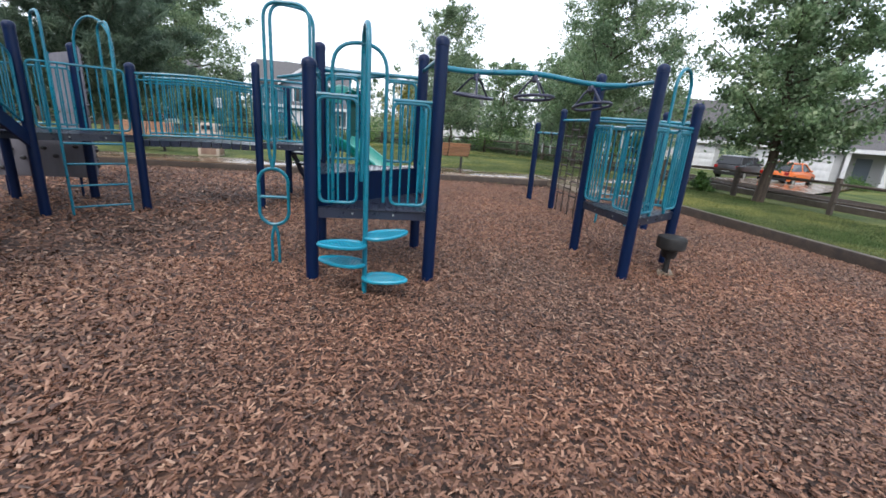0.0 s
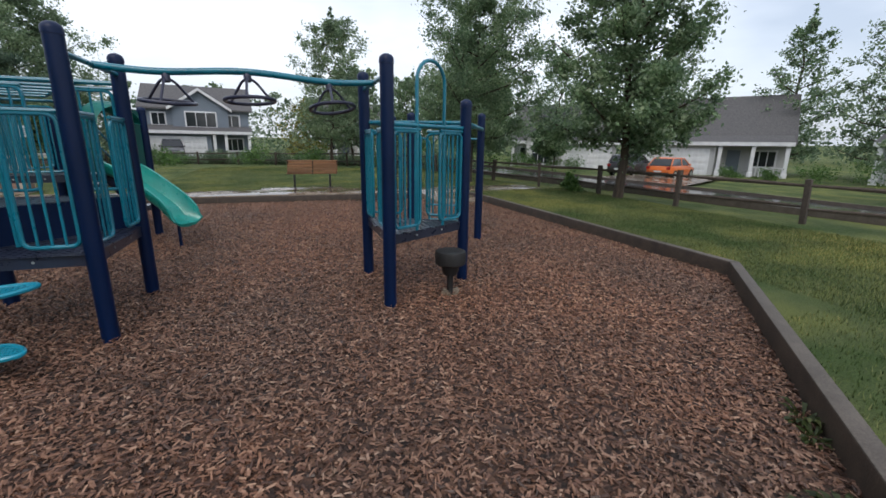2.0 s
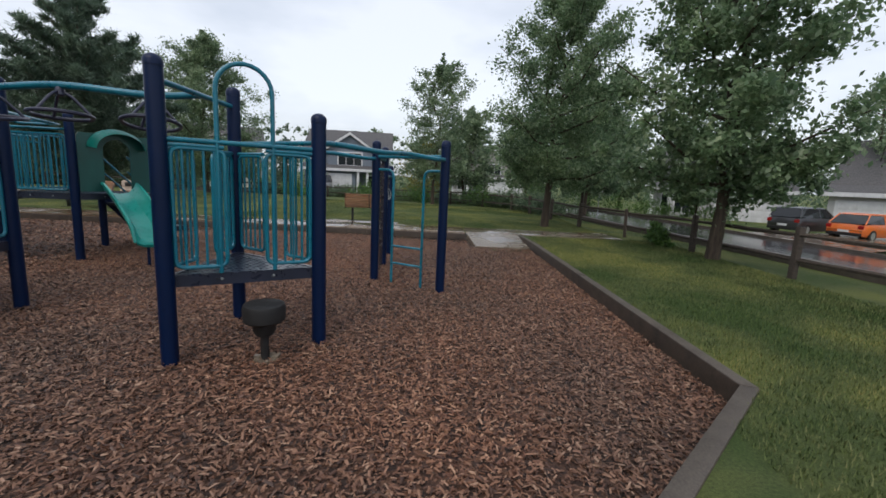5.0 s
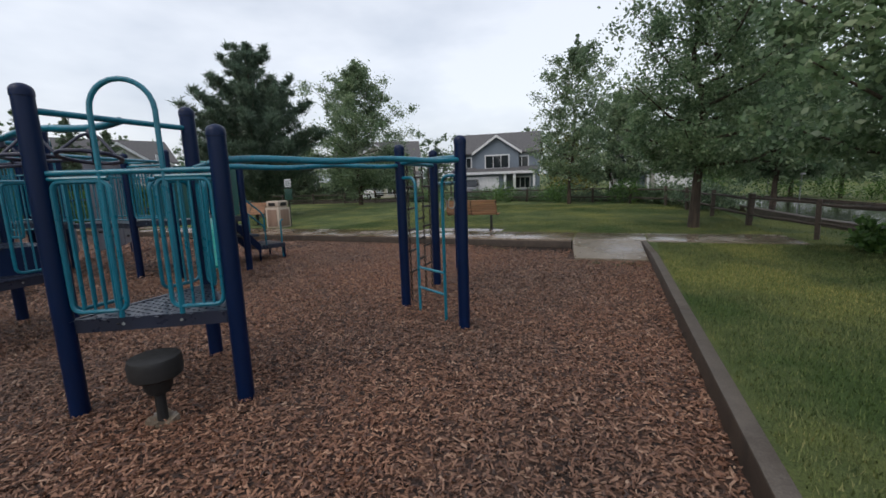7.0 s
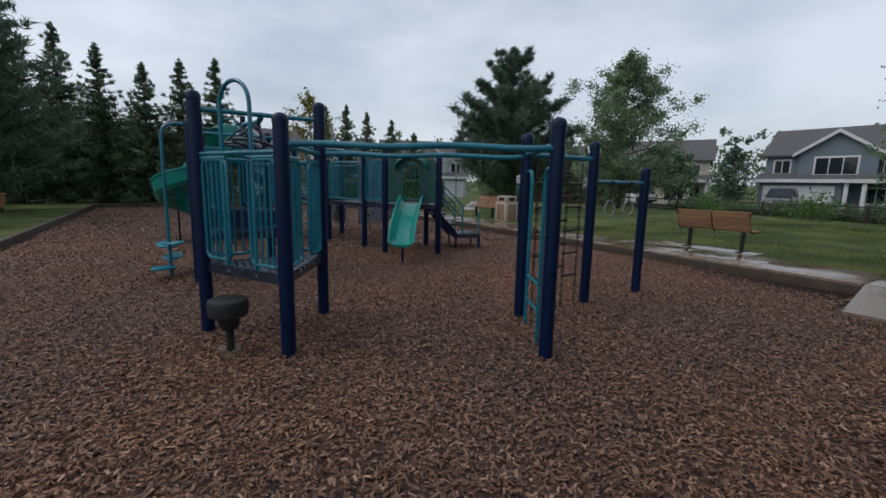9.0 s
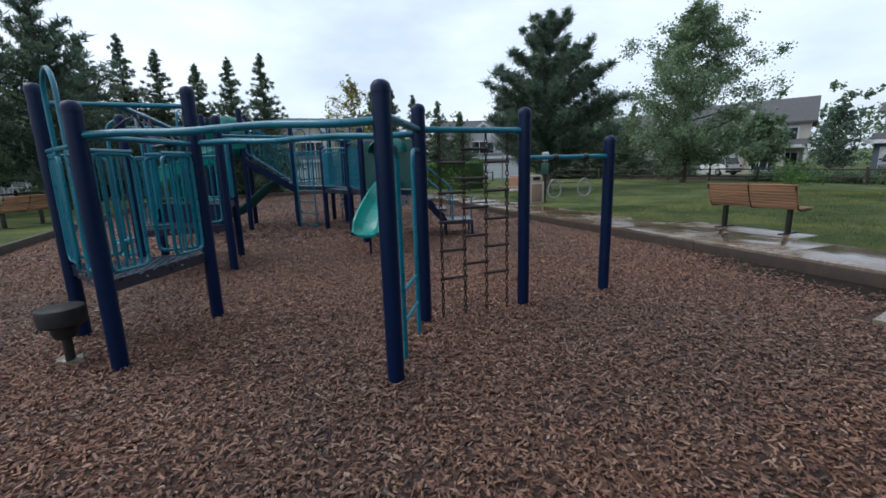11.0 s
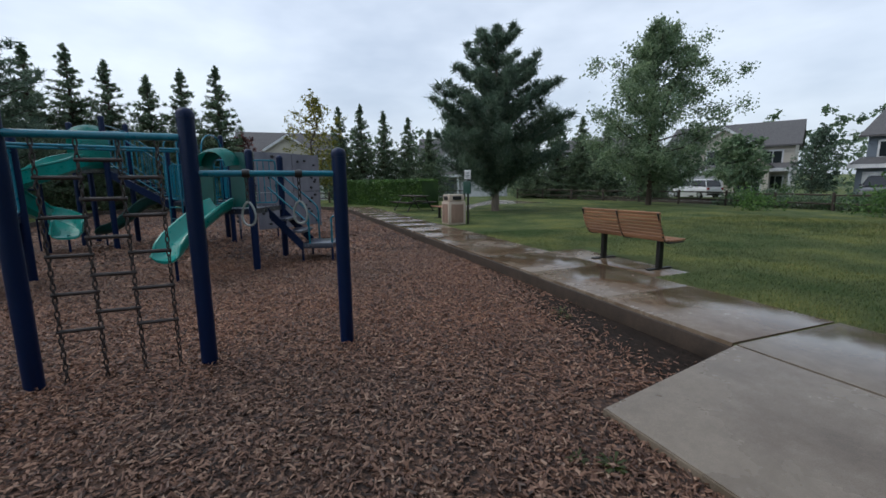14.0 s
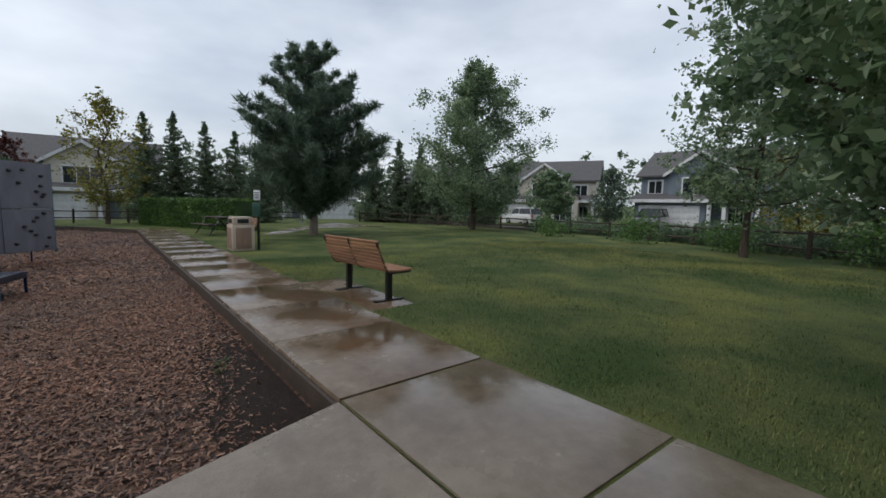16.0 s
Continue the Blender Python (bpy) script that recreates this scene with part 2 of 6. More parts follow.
ORANGE = carpaint("orange car paint", (0.72, 0.16, 0.025))
DARKCAR = carpaint("dark grey car paint", (0.03, 0.03, 0.034))
WHITECAR = carpaint("white car paint", (0.7, 0.71, 0.72))
TAIL = painted("red lamp lens", (0.35, 0.01, 0.01), (0.2, 0.008, 0.008), 0.2)
BINTAN = painted("exposed aggregate panel", (0.30, 0.20, 0.145), (0.19, 0.12, 0.09), 0.7)
BINCREAM = painted("cream concrete", (0.50, 0.42, 0.34), (0.40, 0.33, 0.26), 0.7)
SIGNGREEN = painted("dark green sign", (0.012, 0.07, 0.045), (0.01, 0.05, 0.035), 0.4)

# ---------------------------------------------------------------- mesh helpers


def obj(name, bm, material, parent=None, label="", smooth=True):
    me = bpy.data.meshes.new(name)
    bmesh.ops.recalc_face_normals(bm, faces=bm.faces)
    bm.to_mesh(me)
    bm.free()
    me.materials.append(material)
    if smooth:
        me.shade_smooth()
        me.set_sharp_from_angle(angle=radians(38))
    ob = new(name, me)
    if parent is not None:
        ob.parent = parent
    if label:
        ob["label"] = label
    return ob


def part(name, bm, material, parent, label="", smooth=True):
    return obj(name, bm, material, parent, label, smooth)


def thing(name, label, category, m=None, group="", kind=""):
    e = new(name)
    e.empty_display_size = 0.2
    if m is not None:
        e.matrix_world = m
    return tagged(e, label, category, group, kind)


def box(bm, x0, y0, z0, x1, y1, z1, bevel=0.0, m=None):
    r = bmesh.ops.create_cube(bm, size=1.0)
    mat = Matrix.Translation(((x0 + x1) / 2, (y0 + y1) / 2, (z0 + z1) / 2)) @ Matrix.Diagonal((abs(x1 - x0), abs(y1 - y0), abs(z1 - z0), 1))
    bmesh.ops.transform(bm, matrix=mat, verts=r["verts"])
    vs = r["verts"]
    if bevel:
        es = list({e for v in vs for e in v.link_edges})
        b = bmesh.ops.bevel(bm, geom=es, offset=bevel, segments=2, profile=0.6, affect="EDGES")
        vs = list({v for f in b["faces"] for v in f.verts} | {v for v in vs if v.is_valid})
    if m is not None:
        bmesh.ops.transform(bm, matrix=m, verts=[v for v in vs if v.is_valid])
    return vs


def boxed(*a, **k):
    bm = bmesh.new()
    box(bm, *a, **k)
    return bm


def sweep(bm, pts, r, n=10, closed=False, radii=None):
    """A round tube along points."""
    pts = [Vector(p) for p in pts]
    rings, ref = [], None
    for i, p in enumerate(pts):
        a = pts[i - 1] if (i or closed) else p
        b = pts[(i + 1) % len(pts)] if (i + 1 < len(pts) or closed) else p
        d = (b - a).normalized()
        if ref is None:
            ref = d.orthogonal().normalized()
        ref = (ref - d * ref.dot(d)).normalized()
        w = d.cross(ref)
        rr = radii[i] if radii else r
        rings.append([bm.verts.new(p + rr * (math.cos(2 * math.pi * k / n) * ref + math.sin(2 * math.pi * k / n) * w)) for k in range(n)])
    m = len(rings)
    for i in range(m if closed else m - 1):
        a, b = rings[i], rings[(i + 1) % m]
        shift = 0
        if closed and i == m - 1:
            shift = min(range(n), key=lambda s: (a[0].co - b[s].co).length)
        for k in range(n):
            bm.faces.new((a[k], a[(k + 1) % n], b[(k + 1 + shift) % n], b[(k + shift) % n]))
    if not closed:
        bm.faces.new(rings[0][::-1])
        bm.faces.new(rings[-1])
    return bm


def tube(pts, r, n=10, closed=False, radii=None):
    return sweep(bmesh.new(), pts, r, n, closed, radii)


def rounded(pts, rad, seg=5):
    """Polyline with rounded corners."""
    pts = [Vector(p) for p in pts]
    out = [pts[0]]
    for i in range(1, len(pts) - 1):
        a, b, c = pts[i - 1], pts[i], pts[i + 1]
        d1, d2 = (a - b), (c - b)
        k = min(rad, d1.length * 0.49, d2.length * 0.49)
        p, q = b + d1.normalized() * k, b + d2.normalized() * k
        for s in range(seg + 1):
            u = s / seg
            out.append((1 - u) ** 2 * p + 2 * u * (1 - u) * b + u * u * q)
    out.append(pts[-1])
    return out


def lathe(profile, n=20, m=None):
    """A body of revolution about z from (radius, height) pairs."""
    bm = bmesh.new()
    rings = []
    for r, z in profile:
        rings.append([bm.verts.new((r * math.cos(2 * math.pi * k / n), r * math.sin(2 * math.pi * k / n), z)) for k in range(n)])
    for a, b in zip(rings, rings[1:]):
        for k in range(n):
            bm.faces.new((a[k], a[(k + 1) % n], b[(k + 1) % n], b[k]))
    bm.faces.new(rings[0][::-1])
    bm.faces.new(rings[-1])
    if m is not None:
        bmesh.ops.transform(bm, matrix=m, verts=bm.verts)
    return bm


def slab(poly, z0, z1, bevel=0.0):
    """An upright prism over a polygon."""
    bm = bmesh.new()
    lo = [bm.verts.new((x, y, z0)) for x, y in poly]
    hi = [bm.verts.new((x, y, z1)) for x, y in poly]
    n = len(poly)
    bm.faces.new(lo[::-1])
    top = bm.faces.new(hi)
    for i in range(n):
        bm.faces.new((lo[i], lo[(i + 1) % n], hi[(i + 1) % n], hi[i]))
    if bevel:
        bmesh.ops.bevel(bm, geom=list(top.edges), offset=bevel, segments=2, profile=0.5, affect="EDGES")
    return bm


def mesh_from(name, verts, faces, material, smooth=False):
    """One mesh out of numpy arrays of equal-sized faces."""
    me = bpy.data.meshes.new(name)
    nv, (nf, k) = len(verts), faces.shape
    me.vertices.add(nv)
    me.vertices.foreach_set("co", np.ascontiguousarray(verts, np.float32).ravel())
    me.loops.add(nf * k)
    me.loops.foreach_set("vertex_index", np.ascontiguousarray(faces, np.int32).ravel())
    me.polygons.add(nf)
    me.polygons.foreach_set("loop_start", np.arange(0, nf * k, k, dtype=np.int32))
    me.update(calc_edges=True)
    me.materials.append(material)
    return me


def inside(poly, x, y):
    """Which of the points lie in the polygon."""
    r = np.zeros(len(x), bool)
    n = len(poly)
    for i in range(n):
        (x1, y1), (x2, y2) = poly[i], poly[i - 1]
        if y1 == y2:
            continue
        c = ((y1 > y) != (y2 > y)) & (x < (x2 - x1) * (y - y1) / (y2 - y1) + x1)
        r ^= c
    return r

# ---------------------------------------------------------------- ground and paving
PLAY = [(-18.6, -0.55), (-3.9, 0.76), (1.5, 1.22), (5.95, 1.42), (8.83, 4.47), (8.53, 11.74), (8.40, 13.21), (6.93, 13.14), (-15.0, 12.25), (-18.9, 9.6)]
KERB_TOP = 0.20


def land(x, y):
    """Height of the ground: level round the playground, falling gently to the streets."""
    x, y = np.asarray(x, float), np.asarray(y, float)

    def fall(u):
        u = np.clip(u, 0, 1)
        return u * u * (3 - 2 * u)

    drop = np.maximum(0.80 * fall((x - 11.5) / 17.0), 0.35 * fall((y - 26.0) / 20.0))
    drop = np.maximum(drop, 0.5 * fall((-x - 20.0) / 30.0))
    far = np.clip((np.hypot(x - 3, y - 9) - 90.0) / 250.0, 0, 1)
    mound = 0.16 * np.exp(-((x - 1.0) / 9.0) ** 2 - ((y - 23.0) / 4.5) ** 2)
    return 0.182 - drop + mound + 6.0 * far * far


def ground_sheet():
    pts, edges = [], []
    hole = [Vector(p) for p in PLAY]
    pts += hole
    edges += [(i, (i + 1) % len(hole)) for i in range(len(hole))]
    step = [-900, -400, -200, -120, -80, *range(-60, 64, 4), 80, 120, 200, 400, 900]
    gx, gy = np.meshgrid(np.array(step, float), np.array(step, float))
    gx, gy = gx.ravel() + 3.013, gy.ravel() + 9.017
    keep = ~inside(PLAY, gx, gy)
    pts += [Vector((x, y)) for x, y in zip(gx[keep], gy[keep])]
    vs, _, fs, *_ = delaunay_2d_cdt(pts, edges, [], 0, 1e-5)
    bm = bmesh.new()
    bv = [bm.verts.new((v.x, v.y, float(land(v.x, v.y)))) for v in vs]
    for f in fs:
        c = sum((vs[i] for i in f), Vector((0, 0))) / len(f)
        if not inside(PLAY, np.array([c.x]), np.array([c.y]))[0]:
            bm.faces.new([bv[i] for i in f])
    return tagged(obj("ground", bm, LAWN, smooth=False), "rain-wet green lawn with yellowed patches", "lawn", kind="structure")


ground_sheet()
bm = bmesh.new()
bm.faces.new([bm.verts.new((x, y, 0.0)) for x, y in PLAY])
bmesh.ops.triangulate(bm, faces=bm.faces)
tagged(obj("play_surface", bm, CHIPBED, smooth=False), "bed of reddish-brown bark chips under the play equipment", "bark bed", kind="structure")


def kerb_run(pts, width=0.115):
    """A concrete kerb wall to the right of the line, with mitred corners, cut into cast lengths."""
    v = [Vector(p) for p in pts]
    out = []
    for i, p in enumerate(v):
        d1 = (p - v[i - 1]).normalized() if i else (v[1] - p).normalized()
        d2 = (v[i + 1] - p).normalized() if i + 1 < len(v) else d1
        n1, n2 = Vector((d1.y, -d1.x)), Vector((d2.y, -d2.x))
        b = (n1 + n2).normalized()
        out.append(p + b * width / max(b.dot(n1), 0.4))
    k = tagged(new("kerb"), "weathered low concrete kerb edging the bark bed", "kerb", kind="structure")
    for i in range(len(v) - 1):
        n = max(1, round((v[i + 1] - v[i]).length / 3.05))
        for j in range(n):
            a, b = j / n, (j + 1) / n - 0.004 / (v[i + 1] - v[i]).length
            q = [v[i].lerp(v[i + 1], a), v[i].lerp(v[i + 1], b), out[i].lerp(out[i + 1], b), out[i].lerp(out[i + 1], a)]
            lift = random.uniform(-0.004, 0.004)
            ob = part("kerb_length", slab([tuple(c) for c in q], -0.1, KERB_TOP + lift, 0.012), KERB, k)
            # Every upright face takes the darker brown mix; tops keep the paler one.
            ob.data.materials.append(KERBDARK)
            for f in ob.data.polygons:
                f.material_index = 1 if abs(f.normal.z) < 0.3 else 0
    return k


kerb_run([PLAY[0], PLAY[1], PLAY[2], PLAY[3], PLAY[4], PLAY[5], PLAY[6]])
kerb_run([PLAY[8], PLAY[9], PLAY[0]])

walkway = tagged(new("pavement"), "rain-wet concrete footpath with scored joints", "footpath", kind="structure")
U, V = Vector((-0.9992, -0.0406)), Vector((-0.0406, 0.9992))
o = Vector((6.92, 13.14))
for i in range(15):
    a = o + U * (i * 1.5 + 0.006)
    b = o + U * (i * 1.5 + 1.494)
    q = [a, b, b + V * 1.38, a + V * 1.38]
    part("paving_slab", slab([tuple(c) for c in q], -0.12, KERB_TOP + random.uniform(-0.003, 0.003), 0.008), CONCRETE, walkway)
for q in ([(6.94, 13.15), (6.885, 14.53), (8.50, 14.60), (8.515, 13.225)], [(8.54, 13.225), (8.525, 14.60), (9.9, 14.70), (10.0, 13.33)], [(10.015, 13.33), (9.915, 14.70), (11.3, 14.82), (11.4, 13.45)]):
    part("paving_slab", slab(q, -0.12, KERB_TOP, 0.008), RAMPCONCRETE, walkway)
bm = slab([(7.17, 11.66), (8.51, 11.75), (8.385, 13.19), (6.945, 13.125)], -0.12, KERB_TOP, 0.0)
for v in bm.verts:
    if v.co.z > 0 and v.co.y < 12.5:
        v.co.z = 0.05
bmesh.ops.bevel(bm, geom=[e for e in bm.edges if min(v.co.z for v in e.verts) > 0], offset=0.008, segments=2, affect="EDGES")
part("ramp_slab", bm, RAMPCONCRETE, walkway, "pale concrete ramp slab sloping down to the bark")
# Dark board added in front of the footpath's side, covering the pale slab face.
edging = tagged(new("edging"), "dark brown edging board under the footpath", "edging", kind="structure")
for i in range(8):
    a, b = o + U * (i * 2.75 + 0.004) - V * 0.004, o + U * (i * 2.75 + 2.746) - V * 0.004
    part("edging_board", slab([tuple(a), tuple(b), tuple(b - V * 0.038), tuple(a - V * 0.038)], -0.1, 0.172 + random.uniform(-0.006, 0.004), 0.006), KERBDARK, edging)
bm = slab([(2.35, 14.37), (4.80, 14.47), (4.72, 15.50), (2.28, 15.36)], 0.0, 0.196, 0.008)
part("bench_pad", bm, CONCRETE, walkway)
bm = slab([(-12.4, 18.0), (-9.9, 16.6), (-12.4, 25.6), (-21.5, 24.5)], 0.05, 0.19, 0.005)
tagged(obj("court", bm, CONCRETE), "rain-wet concrete basketball court", "court", kind="structure")

FENCE = [(17.0, -4.0), (15.2, 1.5), (13.6, 5.6), (12.75, 9.0), (12.35, 11.9), (11.75, 14.4), (10.9, 17.6), (10.3, 21.5), (9.5, 25.0), (7.6, 27.4), (3.6, 30.4), (0.0, 32.2), (-3.8, 33.2), (-9.0, 33.0), (-16.0, 31.0), (-24.0, 27.5)]


def offset_line(pts, d):
    v = [Vector(p) for p in pts]
    res = []
    for i, p in enumerate(v):
        t = (v[min(i + 1, len(v) - 1)] - v[max(i - 1, 0)]).normalized()
        res.append(p + Vector((t.y, -t.x)) * d)
    return res


def strip(name, inner, outer, lift, material, label, category, top=0.0):
    bm = bmesh.new()
    rows = []
    for a, b in zip(inner, outer):
        rows.append([bm.verts.new((*a.lerp(b, u), float(land(*a.lerp(b, u))) + lift)) for u in (0, 0.33, 0.66, 1)])
    for p, q in zip(rows, rows[1:]):
        for i in range(3):
            bm.faces.new((p[i], p[i + 1], q[i + 1], q[i]))
    if top:
        r = bmesh.ops.extrude_face_region(bm, geom=bm.faces[:])
        bmesh.ops.translate(bm, vec=(0, 0, top), verts=[g for g in r["geom"] if isinstance(g, bmesh.types.BMVert)])
    return tagged(obj(name, bm, material, smooth=False), label, category, kind="structure")


def dense(pts, n=6):
    v = [Vector(p) for p in pts]
    return [v[i].lerp(v[i + 1], j / n) for i in range(len(v) - 1) for j in range(n)] + [v[-1]]


F6 = dense(FENCE)
strip("road", offset_line(F6, 1.95), offset_line(F6, 9.0), 0.06, ASPHALT, "wet dark asphalt street with puddle reflections", "road")
strip("street_kerb", offset_line(F6, 1.65), offset_line(F6, 1.93), -0.1, KERB, "grey concrete street kerb", "kerb", 0.26)
strip("far_kerb", offset_line(F6, 9.02), offset_line(F6, 9.3), -0.1, KERB, "grey concrete street kerb", "kerb", 0.26)
strip("far_pavement", offset_line(F6, 9.32), offset_line(F6, 10.8), 0.1, CONCRETE, "wet concrete pavement across the street", "pavement")


def chips(n, region, size, name):
    """Loose bark chips: thin bevelled slivers lying at all angles."""
    rs = np.random.RandomState(4 + n % 97)
    x0, y0, x1, y1 = region
    x, y = rs.uniform(x0, x1, n), rs.uniform(y0, y1, n)
    ok = inside(PLAY, x, y) & ~((x > 7.0) & (y > 11.66 + (x - 7.17) * 0.07))
    gap = (13.14 + (x - 6.92) * 0.0406) - y
    ok &= ~((gap < 1.2) & (x > 4.6) & (rs.uniform(0, 1, n) < 1.2 - gap - 0.35 * np.clip(6.0 - x, 0, 2)))
    x, y = x[ok], y[ok]
    n = len(x)
    L, Wd, H = rs.uniform(0.3, 1.0, n) ** 1.2 * size * 1.15, rs.uniform(0.13, 0.38, n) * size, rs.uniform(0.05, 0.15, n) * size
    yaw, tilt, lean = rs.uniform(0, 6.283, n), rs.normal(0, 0.34, n), rs.normal(0, 0.45, n)
    unit = np.array([(-1, -0.7, 0), (1, -0.9, 0), (0.8, 0.9, 0), (-0.9, 0.8, 0), (-0.7, -0.25, 1), (0.65, 0.2, 1)])
    p = unit[None] * np.stack([L / 2, Wd / 2, H], 1)[:, None]
    c, s = np.cos(lean)[:, None], np.sin(lean)[:, None]
    p = np.stack([p[..., 0], p[..., 1] * c - p[..., 2] * s, p[..., 1] * s + p[..., 2] * c], -1)
    c, s = np.cos(tilt)[:, None], np.sin(tilt)[:, None]
    p = np.stack([p[..., 0] * c + p[..., 2] * s, p[..., 1], -p[..., 0] * s + p[..., 2] * c], -1)
    c, s = np.cos(yaw)[:, None], np.sin(yaw)[:, None]
    p = np.stack([p[..., 0] * c - p[..., 1] * s, p[..., 0] * s + p[..., 1] * c, p[..., 2]], -1)
    p += np.stack([x, y, rs.uniform(0.0, 0.026, n)], 1)[:, None]
    f = np.array([(0, 1, 5), (0, 5, 4), (2, 3, 4), (2, 4, 5)])
    faces = (f[None] + 6 * np.arange(n)[:, None, None]).reshape(-1, 3)
    ob = new(name, mesh_from(name, p.reshape(-1, 3), faces, CHIPS))
    return tagged(ob, "loose reddish-brown bark chips, damp from rain", "bark chips", kind="stuff")


chips(230000, (0.0, 0.9, 9.0, 13.4), 0.058, "bark_chips")
chips(26000, (-8.0, 0.3, 0.0, 13.0), 0.105, "bark_chips")
chips(24000, (-3.5, 0.5, 0.0, 5.0), 0.070, "bark_chips")
chips(9000, (-19.0, 0.0, -8.0, 12.5), 0.12, "bark_chips")

_p = Mat("dark wet soil", (0.02, 0.014, 0.01), 0.75, spec=0.15)
_p.base(_p.ramp(_p.noise(18.0, 6, 0.7), (0.3, (0.008, 0.006, 0.005)), (0.7, (0.032, 0.022, 0.016)))).rough(_p.noise(3.0, 4), 0.65, 0.95).bump(_p.noise(45.0, 5), 0.8, 0.02)
SOIL = _p.m
rim_in, rim_out = [], []
for i in range(29):
    u = i / 28
    e = Vector((6.98, 13.06)) + U * (4.6 * u)
    wide = (0.75 - 0.45 * u) * math.sin(math.pi * min(1.0, 0.28 + 0.72 * u)) ** 0.6 + 0.16 * noise.noise(Vector((u * 9.0, 2.0, 0.0)))
    rim_in.append(e)
    rim_out.append(e - V * max(0.05, wide))
bm = bmesh.new()
lo = [bm.verts.new((p.x, p.y, 0.020)) for p in rim_in]
hi = [bm.verts.new((p.x, p.y, 0.006)) for p in rim_out]
for i in range(28):
    bm.faces.new((lo[i], lo[i + 1], hi[i + 1], hi[i]))
tagged(obj("bare_soil", bm, SOIL, smooth=False), "dark wet bare soil along the footpath edge", "soil", kind="structure")

NOGRASS = [PLAY, [(6.9, 12.9), (6.85, 14.56), (11.4, 14.85), (11.5, 13.3), (8.7, 13.1), (8.7, 11.7)], [(6.9, 12.9), (6.9, 14.54), (-15.1, 13.64), (-15.0, 12.2)], [(2.33, 14.3), (4.82, 14.4), (4.74, 15.52), (2.26, 15.38)]]


def grass(n, region, h, name, skew=1.0):
    rs = np.random.RandomState(9 + n % 89)
    x0, y0, x1, y1 = region
    x, y = rs.uniform(x0, x1, n), y0 + (y1 - y0) * rs.uniform(0, 1, n) ** skew
    ok = np.ones(n, bool)
    for poly in NOGRASS:
        for dx, dy in ((0, 0), (0.15, 0), (-0.15, 0), (0, 0.15), (0, -0.15)) if poly is PLAY else ((0, 0),):
            ok &= ~inside(poly, x + dx, y + dy)
    x, y = x[ok], y[ok]
    n = len(x)
    a, hh, w = rs.uniform(0, 6.283, n), h * rs.uniform(0.45, 1.2, n), rs.uniform(0.003, 0.006, n) * (1 + h * 4)
    bend = rs.uniform(0.2, 0.9, n) * hh
    z = land(x, y)
    c, s = np.cos(a), np.sin(a)
    v = np.stack([np.stack([x - s * w, y + c * w, z - 0.01], 1), np.stack([x + s * w, y - c * w, z - 0.01], 1), np.stack([x + c * bend, y + s * bend, z + hh], 1)], 1)
    ob = new(name, mesh_from(name, v.reshape(-1, 3), np.arange(3 * n).reshape(-1, 3), GRASS))
    return tagged(ob, "short mown wet grass", "grass", kind="stuff")


grass(130000, (8.4, 1.5, 12.5, 13.5), 0.036, "grass")
grass(170000, (-1.0, 13.6, 11.2, 25.0), 0.036, "grass", 2.3)
grass(24000, (2.5, -1.0, 8.5, 3.0), 0.036, "grass")
grass(26000, (-12.0, 12.0, 14.0, 26.0), 0.05, "grass")


def weed(x, y, s, k):
    """A low weed rooted at the kerb: a rosette of bent leaves."""
    bm = bmesh.new()
    rs = random.Random(k)
    root = bm.verts.new((0, 0, 0.004))
    for _ in range(34):
        a, l, up = rs.uniform(0, 6.283), s * rs.uniform(0.35, 1.0), rs.uniform(0.15, 0.9)
        d, w = Vector((math.cos(a), math.sin(a), 0)), Vector((-math.sin(a), math.cos(a), 0)) * s * 0.09
        m1, m2, tip = d * l * 0.35 + Vector((0, 0, l * 0.4 * up)), d * l * 0.7 + Vector((0, 0, l * 0.62 * up)), d * l + Vector((0, 0, l * 0.5 * up))
        r = [bm.verts.new(m1 + w * 0.5), bm.verts.new(m2 + w), bm.verts.new(tip), bm.verts.new(m2 - w), bm.verts.new(m1 - w * 0.5)]
        bm.faces.new((root, *r[:2], r[3], r[4]))
        bm.faces.new((r[3], r[1], r[2]))
    ob = obj("weed", bm, WEED)
    ob.location = (x, y, 0)
    return tagged(ob, "small green weed growing from bark chips", "weed", "weeds along the kerb")


for i, (x, y, s) in enumerate([(6.52, 2.12, 0.17), (6.38, 1.98, 0.13), (5.92, 1.56, 0.17), (5.78, 1.62, 0.12), (5.22, 12.66, 0.14), (5.40, 12.60, 0.10), (7.50, 11.22, 0.08), (7.62, 11.36, 0.11), (7.95, 11.25, 0.12), (8.2, 11.45, 0.13), (8.35, 11.3, 0.10), (8.05, 11.52, 0.08)]):
    weed(x, y, s, i)

# ---------------------------------------------------------------- play equipment
A1, A2, A3, A4 = Vector((0.929, 4.469)), Vector((2.115, 4.499)), Vector((2.061, 5.689)), Vector((0.865, 5.664))
B1, B2, B3 = Vector((4.455, 4.624)), Vector((5.455, 5.253)), Vector((4.398, 5.803))
C1, C4, C2, C5 = Vector((6.500, 7.309)), Vector((5.444, 7.862)), Vector((5.363, 9.032)), Vector((5.273, 10.205))
D1, D2, D3, D4 = Vector((0.530, 8.050)), Vector((1.177, 9.036)), Vector((-0.28, 9.47)), Vector((-0.430, 7.895))
L1, L3, L7, L2, L4, L5 = Vector((-2.873, 5.519)), Vector((-2.994, 6.750)), Vector((-4.22, 6.72)), Vector((-4.10, 7.80)), Vector((-3.141, 8.081)), Vector((-2.039, 7.440))
POST_R = 0.0635


